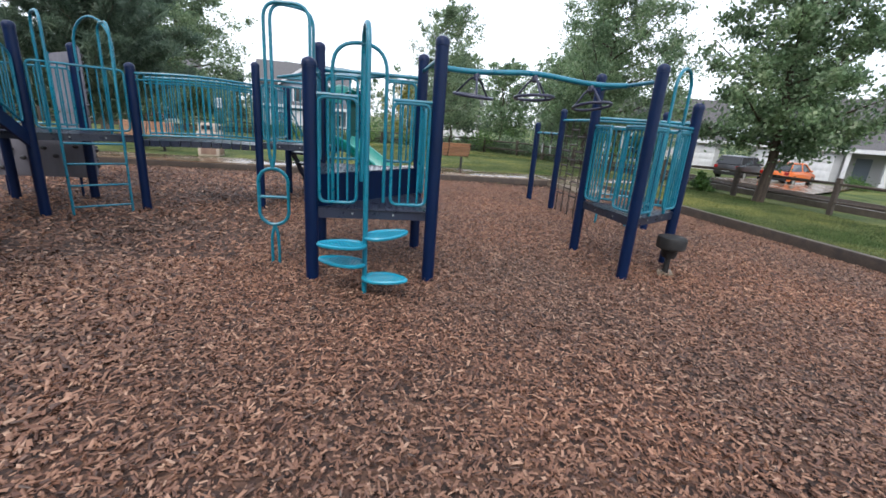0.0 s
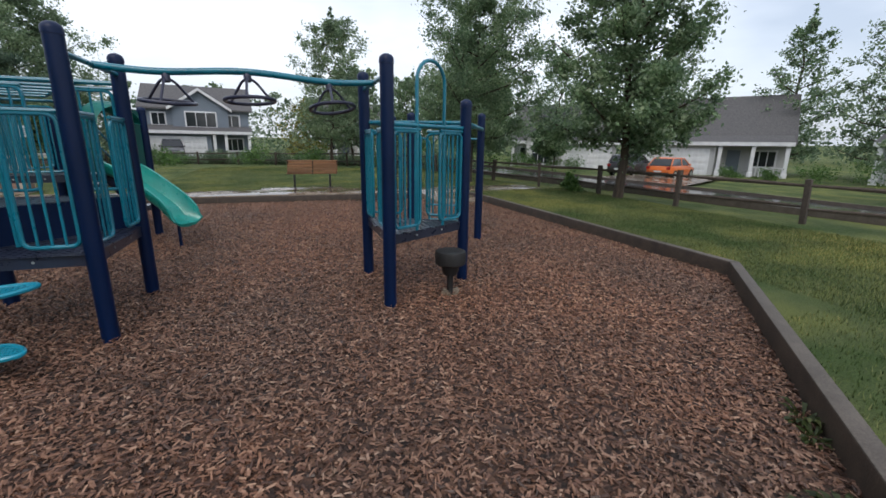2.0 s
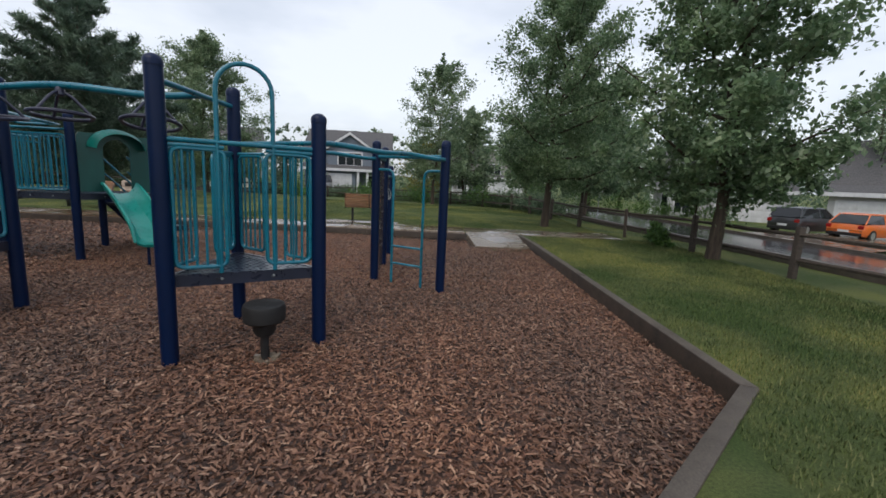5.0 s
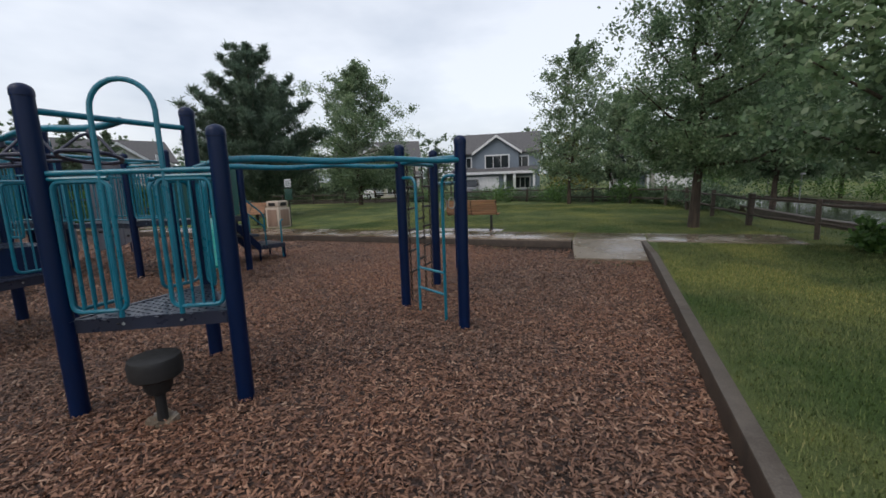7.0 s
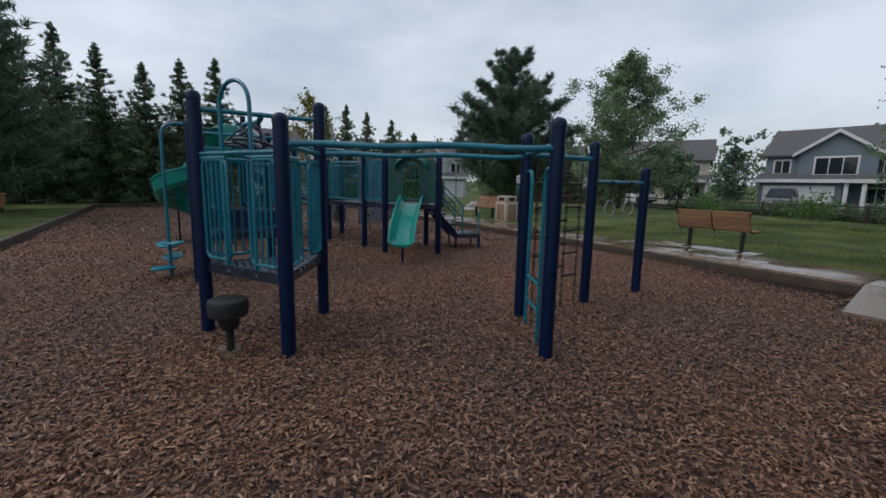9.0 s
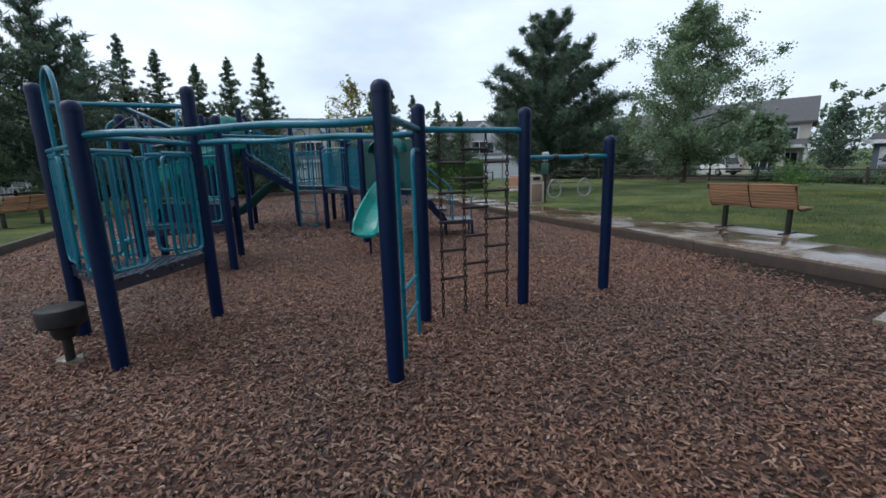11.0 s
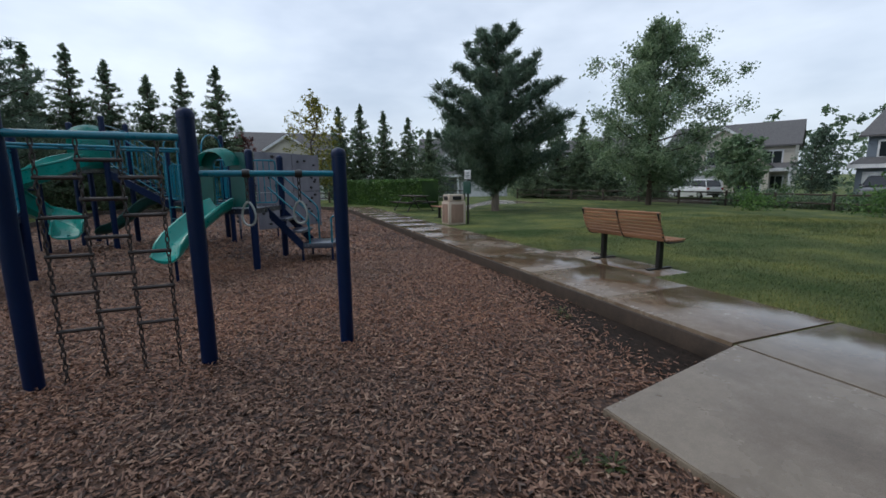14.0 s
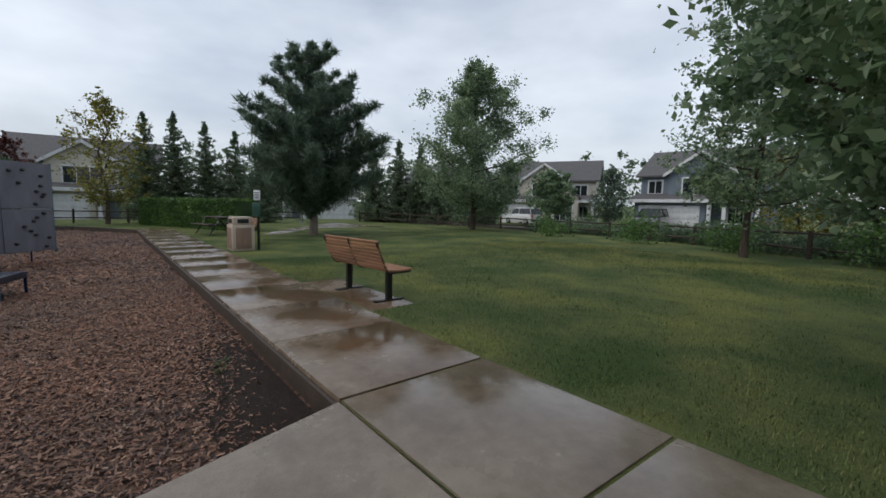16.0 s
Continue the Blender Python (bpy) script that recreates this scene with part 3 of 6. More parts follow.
def post(parent, p, h, r=POST_R):
    prof = [(r, -0.15), (r, h - r * 1.3), (r * 1.06, h - r * 1.28), (r * 1.06, h - r * 0.75)]
    prof += [(r * 1.06 * math.cos(a), h - r * 0.75 + r * 0.8 * math.sin(a)) for a in (0.4, 0.8, 1.15, 1.4, 1.54)]
    ob = part("post", lathe(prof, 18), NAVY, parent)
    ob.location = (p.x, p.y, 0)
    return ob


def clamp(parent, p, z, r=POST_R):
    ob = part("clamp", lathe([(r + 0.002, -0.03), (r + 0.010, -0.028), (r + 0.010, 0.028), (r + 0.002, 0.03)], 18), TEAL, parent)
    ob.location = (p.x, p.y, z)
    return ob


def P3(p, z):
    return Vector((p.x, p.y, z))


def railing(parent, p, q, z0, z1, bars, zq=0.0, rise=0.0):
    """A panel of upright bars in a rounded frame between plan points p and q; zq lifts the far end."""
    a, b = P3(p, z0), P3(q, z0 + zq)
    c, d = P3(q, z1 + zq), P3(p, z1)
    pts = rounded([a.lerp(b, 0.5), b, c, d, a, a.lerp(b, 0.499)], 0.07, 4)
    f = part("railing_panel", tube(pts, 0.0165, 8), TEAL, parent)
    for i in range(bars):
        u = (i + 1) / (bars + 1)
        part("bar", tube([a.lerp(b, u), d.lerp(c, u)], 0.0105, 6), TEAL, f)
    return f


def gate_side(parent, p, q, z0, z1, share=0.36, bars=3):
    """Two narrow panels beside an opening between two posts, with clamps at the posts."""
    d = (q - p).normalized()
    n = (q - p).length
    a, b = p + d * 0.075, p + d * (share * n)
    c, e = q - d * (share * n), q - d * 0.075
    railing(parent, a, b, z0, z1, bars)
    railing(parent, c, e, z0, z1, bars)
    part("top_rail", tube([P3(p, z1 + 0.02), P3(b, z1 + 0.02)], 0.017, 8), TEAL, parent)
    part("top_rail", tube([P3(c, z1 + 0.02), P3(q, z1 + 0.02)], 0.017, 8), TEAL, parent)


def hoop(parent, p, q, z0, z1, r=0.0185):
    """An upright arch with both legs on the deck."""
    a, b = P3(p, z0), P3(q, z0)
    w = (q - p).length / 2
    mid = (a + b) / 2
    pts = [a]
    for i in range(13):
        t = math.pi * i / 12
        k = mid + (a - mid) * math.cos(t)
        pts.append(Vector((k.x, k.y, z1 - w + w * math.sin(t))))
    pts.append(b)
    return part("hoop", tube(pts, r, 9), TEAL, parent)


def deck(parent, corners, z, inset=0.0):
    """A coated deck: rim and a tread of crossed strips with slots between."""
    c = sum(corners, Vector((0, 0))) / len(corners)
    poly = [tuple(c + (p - c) * (1 - inset)) for p in corners]
    bm = bmesh.new()
    n = len(poly)
    for i in range(n):
        a, b = Vector(poly[i]), Vector(poly[(i + 1) % n])
        d = (b - a).normalized()
        w = Vector((-d.y, d.x))
        if w.dot(c - a) < 0:
            w = -w
        q = [a, b, b + w * 0.035, a + w * 0.035]
        lo = [bm.verts.new((k.x, k.y, z - 0.10)) for k in q]
        hi = [bm.verts.new((k.x, k.y, z)) for k in q]
        bm.faces.new(lo)
        bm.faces.new(hi)
        for k in range(4):
            bm.faces.new((lo[k], lo[(k + 1) % 4], hi[(k + 1) % 4], hi[k]))
    rim = part("deck", bm, DECK, parent, "dark coated metal deck", smooth=False)
    for i in range(n):
        a, b = Vector(poly[i]), Vector(poly[(i + 1) % n])
        d = (b - a).normalized()
        w = Vector((-d.y, d.x)) if Vector((-d.y, d.x)).dot(a - c) > 0 else Vector((d.y, -d.x))
        for u in (0.33, 0.67):
            q = a.lerp(b, u)
            part("bolt", tube([(q.x, q.y, z - 0.05), (q.x + w.x * 0.006, q.y + w.y * 0.006, z - 0.05)], 0.011, 8), RINGM, rim, "small pale bolt head")
    xs, ys = [p[0] for p in poly], [p[1] for p in poly]
    bm = bmesh.new()
    s = 0.062
    nx, ny = int((max(xs) - min(xs)) / s) + 1, int((max(ys) - min(ys)) / s) + 1
    for i in range(nx):
        for j in range(ny):
            x, y = min(xs) + (i + 0.5) * s, min(ys) + (j + 0.5) * s
            if not inside(poly, np.array([x]), np.array([y]))[0]:
                continue
            h = s / 2
            o4 = [(-h, -h), (h, -h), (h, h), (-h, h)]
            k = h * 0.52
            i4 = [(-k, -k * 0.7), (k, -k * 0.7), (k, k * 0.7), (-k, k * 0.7)]
            ov = [bm.verts.new((x + a, y + b, z - 0.006)) for a, b in o4]
            iv = [bm.verts.new((x + a, y + b, z - 0.006)) for a, b in i4]
            dv = [bm.verts.new((x + a, y + b, z - 0.022)) for a, b in i4]
            for t in range(4):
                bm.faces.new((ov[t], ov[(t + 1) % 4], iv[(t + 1) % 4], iv[t]))
                bm.faces.new((iv[t], iv[(t + 1) % 4], dv[(t + 1) % 4], dv[t]))
    bmesh.ops.remove_doubles(bm, verts=bm.verts, dist=0.0005)
    part("tread", bm, DECK, rim, "slotted grey-blue tread", smooth=False)
    return rim


def wavy(p, q, z0, z1, amp, side, n=25, waves=1.5):
    d = (q - p).normalized()
    w = Vector((-d.y, d.x))
    pts = []
    for i in range(n):
        u = i / (n - 1)
        k = p.lerp(q, u) + w * side * math.sin(math.pi * 2 * waves * u)
        pts.append(P3(k, z0 + (z1 - z0) * u + amp * math.sin(math.pi * 2 * waves * u)))
    return pts


# tower with the pod climber: a square of posts, two half decks at different heights
tower = thing("play_tower", "navy post play tower with teal rails and stepped dark decks", "play tower", group="playground equipment")
for p, h in ((A1, 2.09), (A2, 2.38), (A3, 2.39), (A4, 2.40)):
    post(tower, p, h)
deck(tower, [A1, A2, A3], 0.74)
deck(tower, [A1, A3, A4], 1.06)
dn = (A3 - A1).normalized()
nn = Vector((-dn.y, dn.x)) * 0.012
bm = slab([tuple(A1 + nn), tuple(A3 + nn), tuple(A3 - nn), tuple(A1 - nn)], 0.735, 1.055, 0.0)
part("riser", bm, NAVY, tower, "dark navy riser panel between the half decks", smooth=False)
gate_side(tower, A1, A2, 0.80, 1.77)
gate_side(tower, A2, A3, 0.80, 1.77)
gate_side(tower, A4, A1, 1.12, 2.05)
gate_side(tower, A3, A4, 1.12, 2.05)
part("cross_bar", tube([P3(A2, 2.2), P3(A3, 2.2)], 0.022, 10), TEAL, tower)
part("cross_bar", tube([P3(A1, 2.02), P3(A4, 2.02)], 0.02, 10), TEAL, tower)

# pod climber beside it
pod = thing("pod_climber", "teal pole climber with four light blue leaf-shaped steps", "climber", pose(1.46, 4.10, 0), group="playground equipment")
pole = rounded([(0, 0, -0.1), (0, 0, 2.38), (-0.06, 0.5, 2.38), (-0.06, 0.5, 1.0)], 0.24, 8)
part("pole", tube(pole, 0.024, 12), TEAL, pod)
part("hoop", tube(rounded([(-0.34, 0.47, 0.8), (-0.34, 0.47, 2.26), (0.16, 0.47, 2.26), (0.16, 0.47, 0.8)], 0.25, 7), 0.018, 9), TEAL, pod)


def leaf_pod(z, ang):
    prof = []
    for i in range(28):
        t = 2 * math.pi * i / 28
        r = 0.5 + 0.5 * math.cos(t)
        prof.append((0.21 - 0.21 * math.cos(t), 0.15 * math.sin(t) * (0.52 + 0.48 * r ** 0.6)))
    m = pose(0, 0, z, 0, -4, ang)
    bm = bmesh.new()
    ring = [Vector((x, y, 0)) for x, y in prof]
    sweep(bm, ring, 0.018, 7, closed=True)
    bmesh.ops.transform(bm, matrix=m, verts=bm.verts)
    step = part("step", bm, CYAN, pod, "light blue perforated leaf step")
    bm = bmesh.new()
    c = 0.030
    for i in range(14):
        for j in range(-5, 5):
            x, y = (i + 0.5) * c, (j + 0.5) * c
            cs = max(-1.0, min(1.0, 1 - x / 0.21))
            if abs(y) + c * 0.35 > 0.15 * math.sqrt(1 - cs * cs) * (0.52 + 0.48 * (0.5 + 0.5 * cs) ** 0.6):
                continue
            o = [(x - c / 2, y - c / 2), (x + c / 2, y - c / 2), (x + c / 2, y + c / 2), (x - c / 2, y + c / 2)]
            n = [(x + (px - x) * 0.5, y + (py - y) * 0.5) for px, py in o]
            ov, iv, dv = [[bm.verts.new((px, py, z2)) for px, py in q] for q, z2 in ((o, 0.005), (n, 0.005), (n, -0.007))]
            for t in range(4):
                bm.faces.new((ov[t], ov[(t + 1) % 4], iv[(t + 1) % 4], iv[t]))
                bm.faces.new((iv[t], iv[(t + 1) % 4], dv[(t + 1) % 4], dv[t]))
    bmesh.ops.remove_doubles(bm, verts=bm.verts, dist=0.0005)
    bmesh.ops.transform(bm, matrix=m, verts=bm.verts)
    part("grid", bm, CYAN, step, smooth=False)


for z, a in ((0.48, 196), (0.55, 22), (0.29, 172), (0.17, -25)):
    leaf_pod(z, a)

# loop climber on the other face
loop = thing("loop_climber", "teal bent-tube climber with one long loop and rung", "climber", pose(0.47, 4.95, 0, 0, 0, 0), group="playground equipment")
ov = [(0.15 * math.cos(t), 0, 0.735 + (0.155 if math.sin(t) > 0 else -0.155) + 0.145 * math.sin(t)) for t in [2 * math.pi * (i + 0.5) / 32 for i in range(32)]]
part("loop", tube(ov, 0.0185, 9, closed=True), TEAL, loop)
part("rung", tube([(-0.15, 0, 0.735), (0.15, 0, 0.735)], 0.016, 8), TEAL, loop)
for s in (-1, 1):
    part("leg", tube(rounded([(0.035 * s, 0.0, -0.1), (0.035 * s, 0, 0.3), (0.0, 0, 0.44)], 0.1), 0.017, 8), TEAL, loop)
    part("upright", tube(rounded([(0.0, 0.0, 1.03), (0.03 * s, 0, 1.2), (0.03 * s, 0.0, 2.60), (0.40, 0.12 * s + 0.1, 2.60), (0.40, 0.12 * s + 0.1, 1.1)], 0.16, 7), 0.017, 8), TEAL, loop)

# triangular platform
plat = thing("play_platform", "three-post navy play platform with teal railings and dark triangular deck", "play platform", group="playground equipment")
for p, h in ((B1, 2.37), (B2, 2.09), (B3, 2.39)):
    post(plat, p, h)
deck(plat, [B1, B2, B3], 0.73)
for p, q in ((B1, B2), (B2, B3), (B3, B1)):
    gate_side(plat, p, q, 0.785, 1.72, 0.37, 4)
    part("bolt", lathe([(0.012, 0), (0.012, 0.008)], 8, Matrix.Translation(P3(p.lerp(q, 0.3), 0.68))), BLACKMETAL, plat)
d12 = (B2 - B1)
hoop(plat, B1 + d12 * 0.33, B1 + d12 * 0.68, 0.73, 2.40)
part("cross_bar", tube([P3(B1, 2.2), P3(B3, 2.2)], 0.023, 10), TEAL, plat)
part("cross_bar", tube([P3(B2, 1.84), P3(B3, 1.84)], 0.023, 10), TEAL, plat)
part("cross_bar", tube([P3(B1, 1.78), P3(B2, 1.78)], 0.02, 10), TEAL, plat)

# overhead beam with three hanging wheels
beam = thing("wheel_beam", "wavy teal overhead beam with three dark hanging wheels", "overhead climber", group="playground equipment")
pa, pb = (A2 + A3) / 2, (B1 + B3) / 2
wpts = wavy(pa, pb, 2.2, 2.2, -0.018, 0.03, 33, 1.5)
part("beam", tube(wpts, 0.030, 12), TEAL, beam)
for u, tl in ((0.22, 7), (0.5, -4), (0.80, -10)):
    c = wpts[round(u * 32)]
    m = Matrix.Translation(c) @ pose(0, 0, 0, tl, tl * 0.5, 0)
    w = part("wheel", tube([m @ Vector((0.215 * math.cos(t), 0.215 * math.sin(t), -0.25)) for t in [2 * math.pi * i / 36 for i in range(36)]], 0.017, 9, closed=True), WHEELM, beam, "dark coated ring wheel")
    for k in range(3):
        t = 2 * math.pi * k / 3 + 0.5
        part("spoke", tube(rounded([m @ Vector((0, 0, -0.05)), m @ Vector((0.07 * math.cos(t), 0.07 * math.sin(t), -0.08)), m @ Vector((0.213 * math.cos(t), 0.213 * math.sin(t), -0.25))], 0.05), 0.012, 8), WHEELM, w)
    h = part("hub", lathe([(0.022, -0.09), (0.034, -0.08), (0.034, -0.03), (0.02, 0.0)], 14), WHEELM, w)
    h.location = c

# wavy parallel bars between platform and ladder posts
bars = thing("parallel_bars", "pair of wavy teal overhead bars between navy posts", "overhead climber", group="playground equipment")
part("rail", tube(wavy(B2, C1, 1.84, 1.86, 0.012, 0.035, 33, 2.0), 0.028, 12), TEAL, bars)
part("rail", tube(wavy(B3, C4, 1.84, 1.86, 0.012, 0.035, 33, 2.0), 0.028, 12), TEAL, bars)

# frame with ladder, chain net and rings
frame_c = thing("climbing_frame", "navy post climbing frame with ladder, chain net and hanging rings", "climbing frame", group="playground equipment")
for p, h in ((C1, 2.11), (C4, 2.12), (C2, 2.12), (C5, 1.84)):
    post(frame_c, p, h)
part("top_bar", tube([P3(C1, 1.89), P3(C4, 1.89)], 0.030, 12), TEAL, frame_c)
part("top_bar", tube([P3(C4, 1.89), P3(C2, 1.89)], 0.030, 12), TEAL, frame_c)
part("ring_bar", tube([P3(C2, 1.61), P3(C5, 1.61)], 0.027, 12), TEAL, frame_c)
dc = (C4 - C1).normalized()
sides = []
for p, s in ((C1, 1), (C4, -1)):
    a, b = P3(p + dc * s * 0.06, 1.70), P3(p + dc * s * 0.33, 1.70)
    sides.append(b)
    side = part("ladder_side", tube(rounded([a, b, P3(p + dc * s * 0.33, -0.1)], 0.12, 6), 0.019, 9), TEAL, frame_c)
for z in (0.32, 0.58):
    part("ladder_rung", tube([Vector((sides[0].x, sides[0].y, z)), Vector((sides[1].x, sides[1].y, z))], 0.016, 8), TEAL, frame_c)


def chain(a, b, parent, name="chain"):
    """Oval links, each turned a quarter from the last, in one mesh."""
    a, b = Vector(a), Vector(b)
    n = max(2, int((b - a).length / 0.052))
    d = (b - a).normalized()
    s = d.orthogonal().normalized()
    bm = bmesh.new()
    for i in range(n):
        c = a.lerp(b, (i + 0.5) / n)
        w = s if i % 2 else d.cross(s)
        link = [c + d * 0.033 * math.sin(t) + w * 0.014 * math.cos(t) for t in [2 * math.pi * k / 8 for k in range(8)]]
        sweep(bm, link, 0.0062, 4, closed=True)
    return part(name, bm, CHAIN, parent)


dnet = (C2 - C4).normalized()
cols = [C4 + dnet * u for u in (0.20, 0.455, 0.71, 0.96)]
for c in cols:
    chain(P3(c, 1.86), P3(c, 0.0), frame_c)
for i, z0 in enumerate((0.42, 0.55, 0.42)):
    for k in range(5):
        z = z0 + 0.29 * k
        if z < 1.72:
            part("net_rung", tube([P3(cols[i] - dnet * 0.02, z), P3(cols[i + 1] + dnet * 0.02, z)], 0.0155, 8), CHAIN, frame_c, "rusty dark rung")
dr = (C5 - C2).normalized()
for u in (0.40, 0.82):
    c = C2 + dr * u
    hk = part("hanger", lathe([(0.031, -0.03), (0.036, -0.025), (0.036, 0.025), (0.031, 0.03)], 12, Matrix.Translation(P3(c, 1.61)) @ Matrix.Rotation(radians(90), 4, Vector((dr.y, -dr.x, 0)))), BLACKMETAL, frame_c)
    chain(P3(c, 1.58), P3(c, 1.365), hk, "ring_chain")
    pts = []
    for i in range(24):
        t = 2 * math.pi * i / 24
        rr = 0.066 * (1 - 0.22 * math.sin(t))
        pts.append(P3(c + Vector((dr.x, dr.y)) * rr * math.cos(t) * 0.8 + Vector((dr.y, -dr.x)) * rr * math.cos(t) * 0.6, 1.27 + 0.1 * math.sin(t)))
    part("ring", tube(pts, 0.0095, 8, closed=True), RINGM, hk, "pale coated hand ring")

# drum seat
drum = thing("drum_seat", "black rubber drum-shaped seat on a single post", "drum seat", pose(5.15, 4.80, 0), group="playground equipment")
part("stem", lathe([(0.035, -0.1), (0.035, 0.22), (0.06, 0.24), (0.06, 0.3)], 16), BLACK, drum)
bm = lathe([(0.105, -0.08), (0.10, 0.018), (0.075, 0.032), (0.03, 0.036)], 14)
for v in bm.verts:
    v.co += Vector((v.co.x, v.co.y, 0.2)) * 0.30 * noise.noise(v.co * 23.0)
part("footing", bm, RAMPCONCRETE, drum, "pale crumbling concrete footing")
part("head", lathe([(0.07, 0.23), (0.09, 0.27), (0.095, 0.335), (0.15, 0.345), (0.165, 0.36), (0.17, 0.46), (0.16, 0.492), (0.14, 0.50), (0.02, 0.497)], 28), BLACK, drum)

# slide tower
dtower = thing("slide_tower", "navy post slide tower with dark green entry panel and teal railings", "play tower", group="playground equipment")
for p, h in ((D1, 2.37), (D2, 2.13), (D3, 2.12), (D4, 2.35)):
    post(dtower, p, h)
deck(dtower, [D1, D2, D3, D4], 1.10)
railing(dtower, D3 + (D4 - D3) * 0.06, D3 + (D4 - D3) * 0.94, 1.15, 2.02, 11)
railing(dtower, D4 + (D1 - D4) * 0.08, D4 + (D1 - D4) * 0.92, 1.15, 2.02, 10)
part("cross_bar", tube([P3(D4, 2.1), P3(D1, 2.1)], 0.02, 10), TEAL, dtower)
e12 = (D2 - D1).normalized()
out = Vector((e12.y, -e12.x))
mid = (D1 + D2) / 2
M_D = Matrix(((e12.x, out.x, 0, mid.x), (e12.y, out.y, 0, mid.y), (0, 0, 1, 0), (0, 0, 0, 1)))
# entry panel with a round-headed opening
bm = bmesh.new()
ring_o, ring_i = [], []
for i in range(25):
    t = math.pi * i / 24
    ring_i.append((0.19 * math.cos(t), 1.80 + 0.2 * math.sin(t)))
    k = max(abs(math.cos(t)) / 0.52, abs(math.sin(t)) / 0.28)
    ring_o.append((math.cos(t) / k, 1.80 + math.sin(t) / k))
ring_i = [(0.19, 1.13)] + ring_i + [(-0.19, 1.13)]
ring_o = [(0.52, 1.13)] + ring_o + [(-0.52, 1.13)]
lay = []
for y in (-0.02, 0.02):
    lay.append(([bm.verts.new((x, y, z)) for x, z in ring_i], [bm.verts.new((x, y, z)) for x, z in ring_o]))
for i in range(len(ring_i) - 1):
    for a, b in lay:
        bm.faces.new((a[i], a[i + 1], b[i + 1], b[i]))
    for j in (0, 1):
        bm.faces.new((lay[0][j][i], lay[0][j][i + 1], lay[1][j][i + 1], lay[1][j][i]))
bmesh.ops.transform(bm, matrix=M_D, verts=bm.verts)
panel = part("entry_panel", bm, DARKGREEN, dtower, "dark green moulded slide entry panel")
hood = bmesh.new()
prev = None
for y, sc, zz in ((0.02, 0.40, 1.86), (0.16, 0.38, 1.85), (0.27, 0.33, 1.83)):
    row = [hood.verts.new((sc * math.cos(math.pi * i / 14), y, zz + sc * 0.78 * math.sin(math.pi * i / 14))) for i in range(15)]
    if prev:
        for i in range(14):
            hood.faces.new((prev[i], prev[i + 1], row[i + 1], row[i]))
    prev = row
g = bmesh.ops.solidify(hood, geom=hood.faces[:], thickness=0.02)
bmesh.ops.transform(hood, matrix=M_D, verts=hood.verts)
part("hood", hood, GREEN, panel, "green moulded hood over the slide entry")


def chute(path, half, wall, material, parent, name="chute", bank=0.0):
    """A moulded slide bed: rounded U section carried along a path, with thickness."""
    path = [Vector(p) for p in path]
    bm = bmesh.new()
    prof = [(-half - 0.04, wall - 0.03), (-half - 0.035, wall), (-half, wall), (-half + 0.03, 0.10), (-half + 0.10, 0.02), (0, 0.0), (half - 0.10, 0.02), (half - 0.03, 0.10), (half, wall), (half + 0.035, wall), (half + 0.04, wall - 0.03)]
    under = [(half + 0.01, wall - 0.05), (half - 0.01, 0.05), (half - 0.10, -0.035), (0, -0.05), (-half + 0.10, -0.035), (-half + 0.01, 0.05), (-half - 0.01, wall - 0.05)]
    prof += under
    rows = []
    for i, p in enumerate(path):
        d = (path[min(i + 1, len(path) - 1)] - path[max(i - 1, 0)]).normalized()
        s = Vector((d.y, -d.x, 0)).normalized()
        upv = s.cross(d)
        fade = 1.0 if i < len(path) - 3 else (0.85, 0.55, 0.3)[i - len(path) + 3]
        rows.append([bm.verts.new(p + s * x + upv * (z * fade if z > 0 else z)) for x, z in prof])
    n = len(prof)
    for a, b in zip(rows, rows[1:]):
        for k in range(n):
            bm.faces.new((a[k], a[(k + 1) % n], b[(k + 1) % n], b[k]))
    bm.faces.new(rows[0])
    bm.faces.new(rows[-1][::-1])
    return part(name, bm, material, parent)


slide = thing("slide", "short teal-green moulded plastic slide", "slide", group="playground equipment")
sp = []
for i in range(20):
    u = i / 19
    y = 0.02 + 1.30 * u
    z = 1.10 - 0.72 * (u ** 1.25 if u < 0.75 else 0.75 ** 1.25 + (1 - 0.75 ** 1.25) * (1 - (1 - (u - 0.75) / 0.25) ** 1.8))
    sp.append(M_D @ Vector((0, y, z)))
chute(sp, 0.225, 0.20, GREEN, slide)
foot = sp[-4]
part("foot", tube([(foot.x, foot.y, -0.1), (foot.x, foot.y, foot.z - 0.03)], 0.024, 8), NAVY, slide)

# transfer steps beside the slide tower
steps = thing("transfer_steps", "dark transfer steps with teal handrails beside the slide tower", "steps", group="playground equipment")
e23 = (D3 - D2).normalized()
o23 = Vector((e23.y, -e23.x))
if o23.dot(Vector((0.3, 1))) < 0:
    o23 = -o23
m23 = (D2 + D3) / 2 + e23 * 0.36
for i, (k, z) in enumerate(((0.02, 0.86), (0.30, 0.62))):
    a = m23 + o23 * k
    q = [a - e23 * 0.36, a + e23 * 0.36, a + e23 * 0.36 + o23 * 0.32, a - e23 * 0.36 + o23 * 0.32]
    part("tread", slab([tuple(c) for c in q], z - 0.05, z, 0.01), DECK, steps)
a = m23 + o23 * 0.58
q = [a - e23 * 0.38, a + e23 * 0.38, a + e23 * 0.38 + o23 * 0.62, a - e23 * 0.38 + o23 * 0.62]
part("platform", slab([tuple(c) for c in q], 0.27, 0.37, 0.01), DECK, steps)
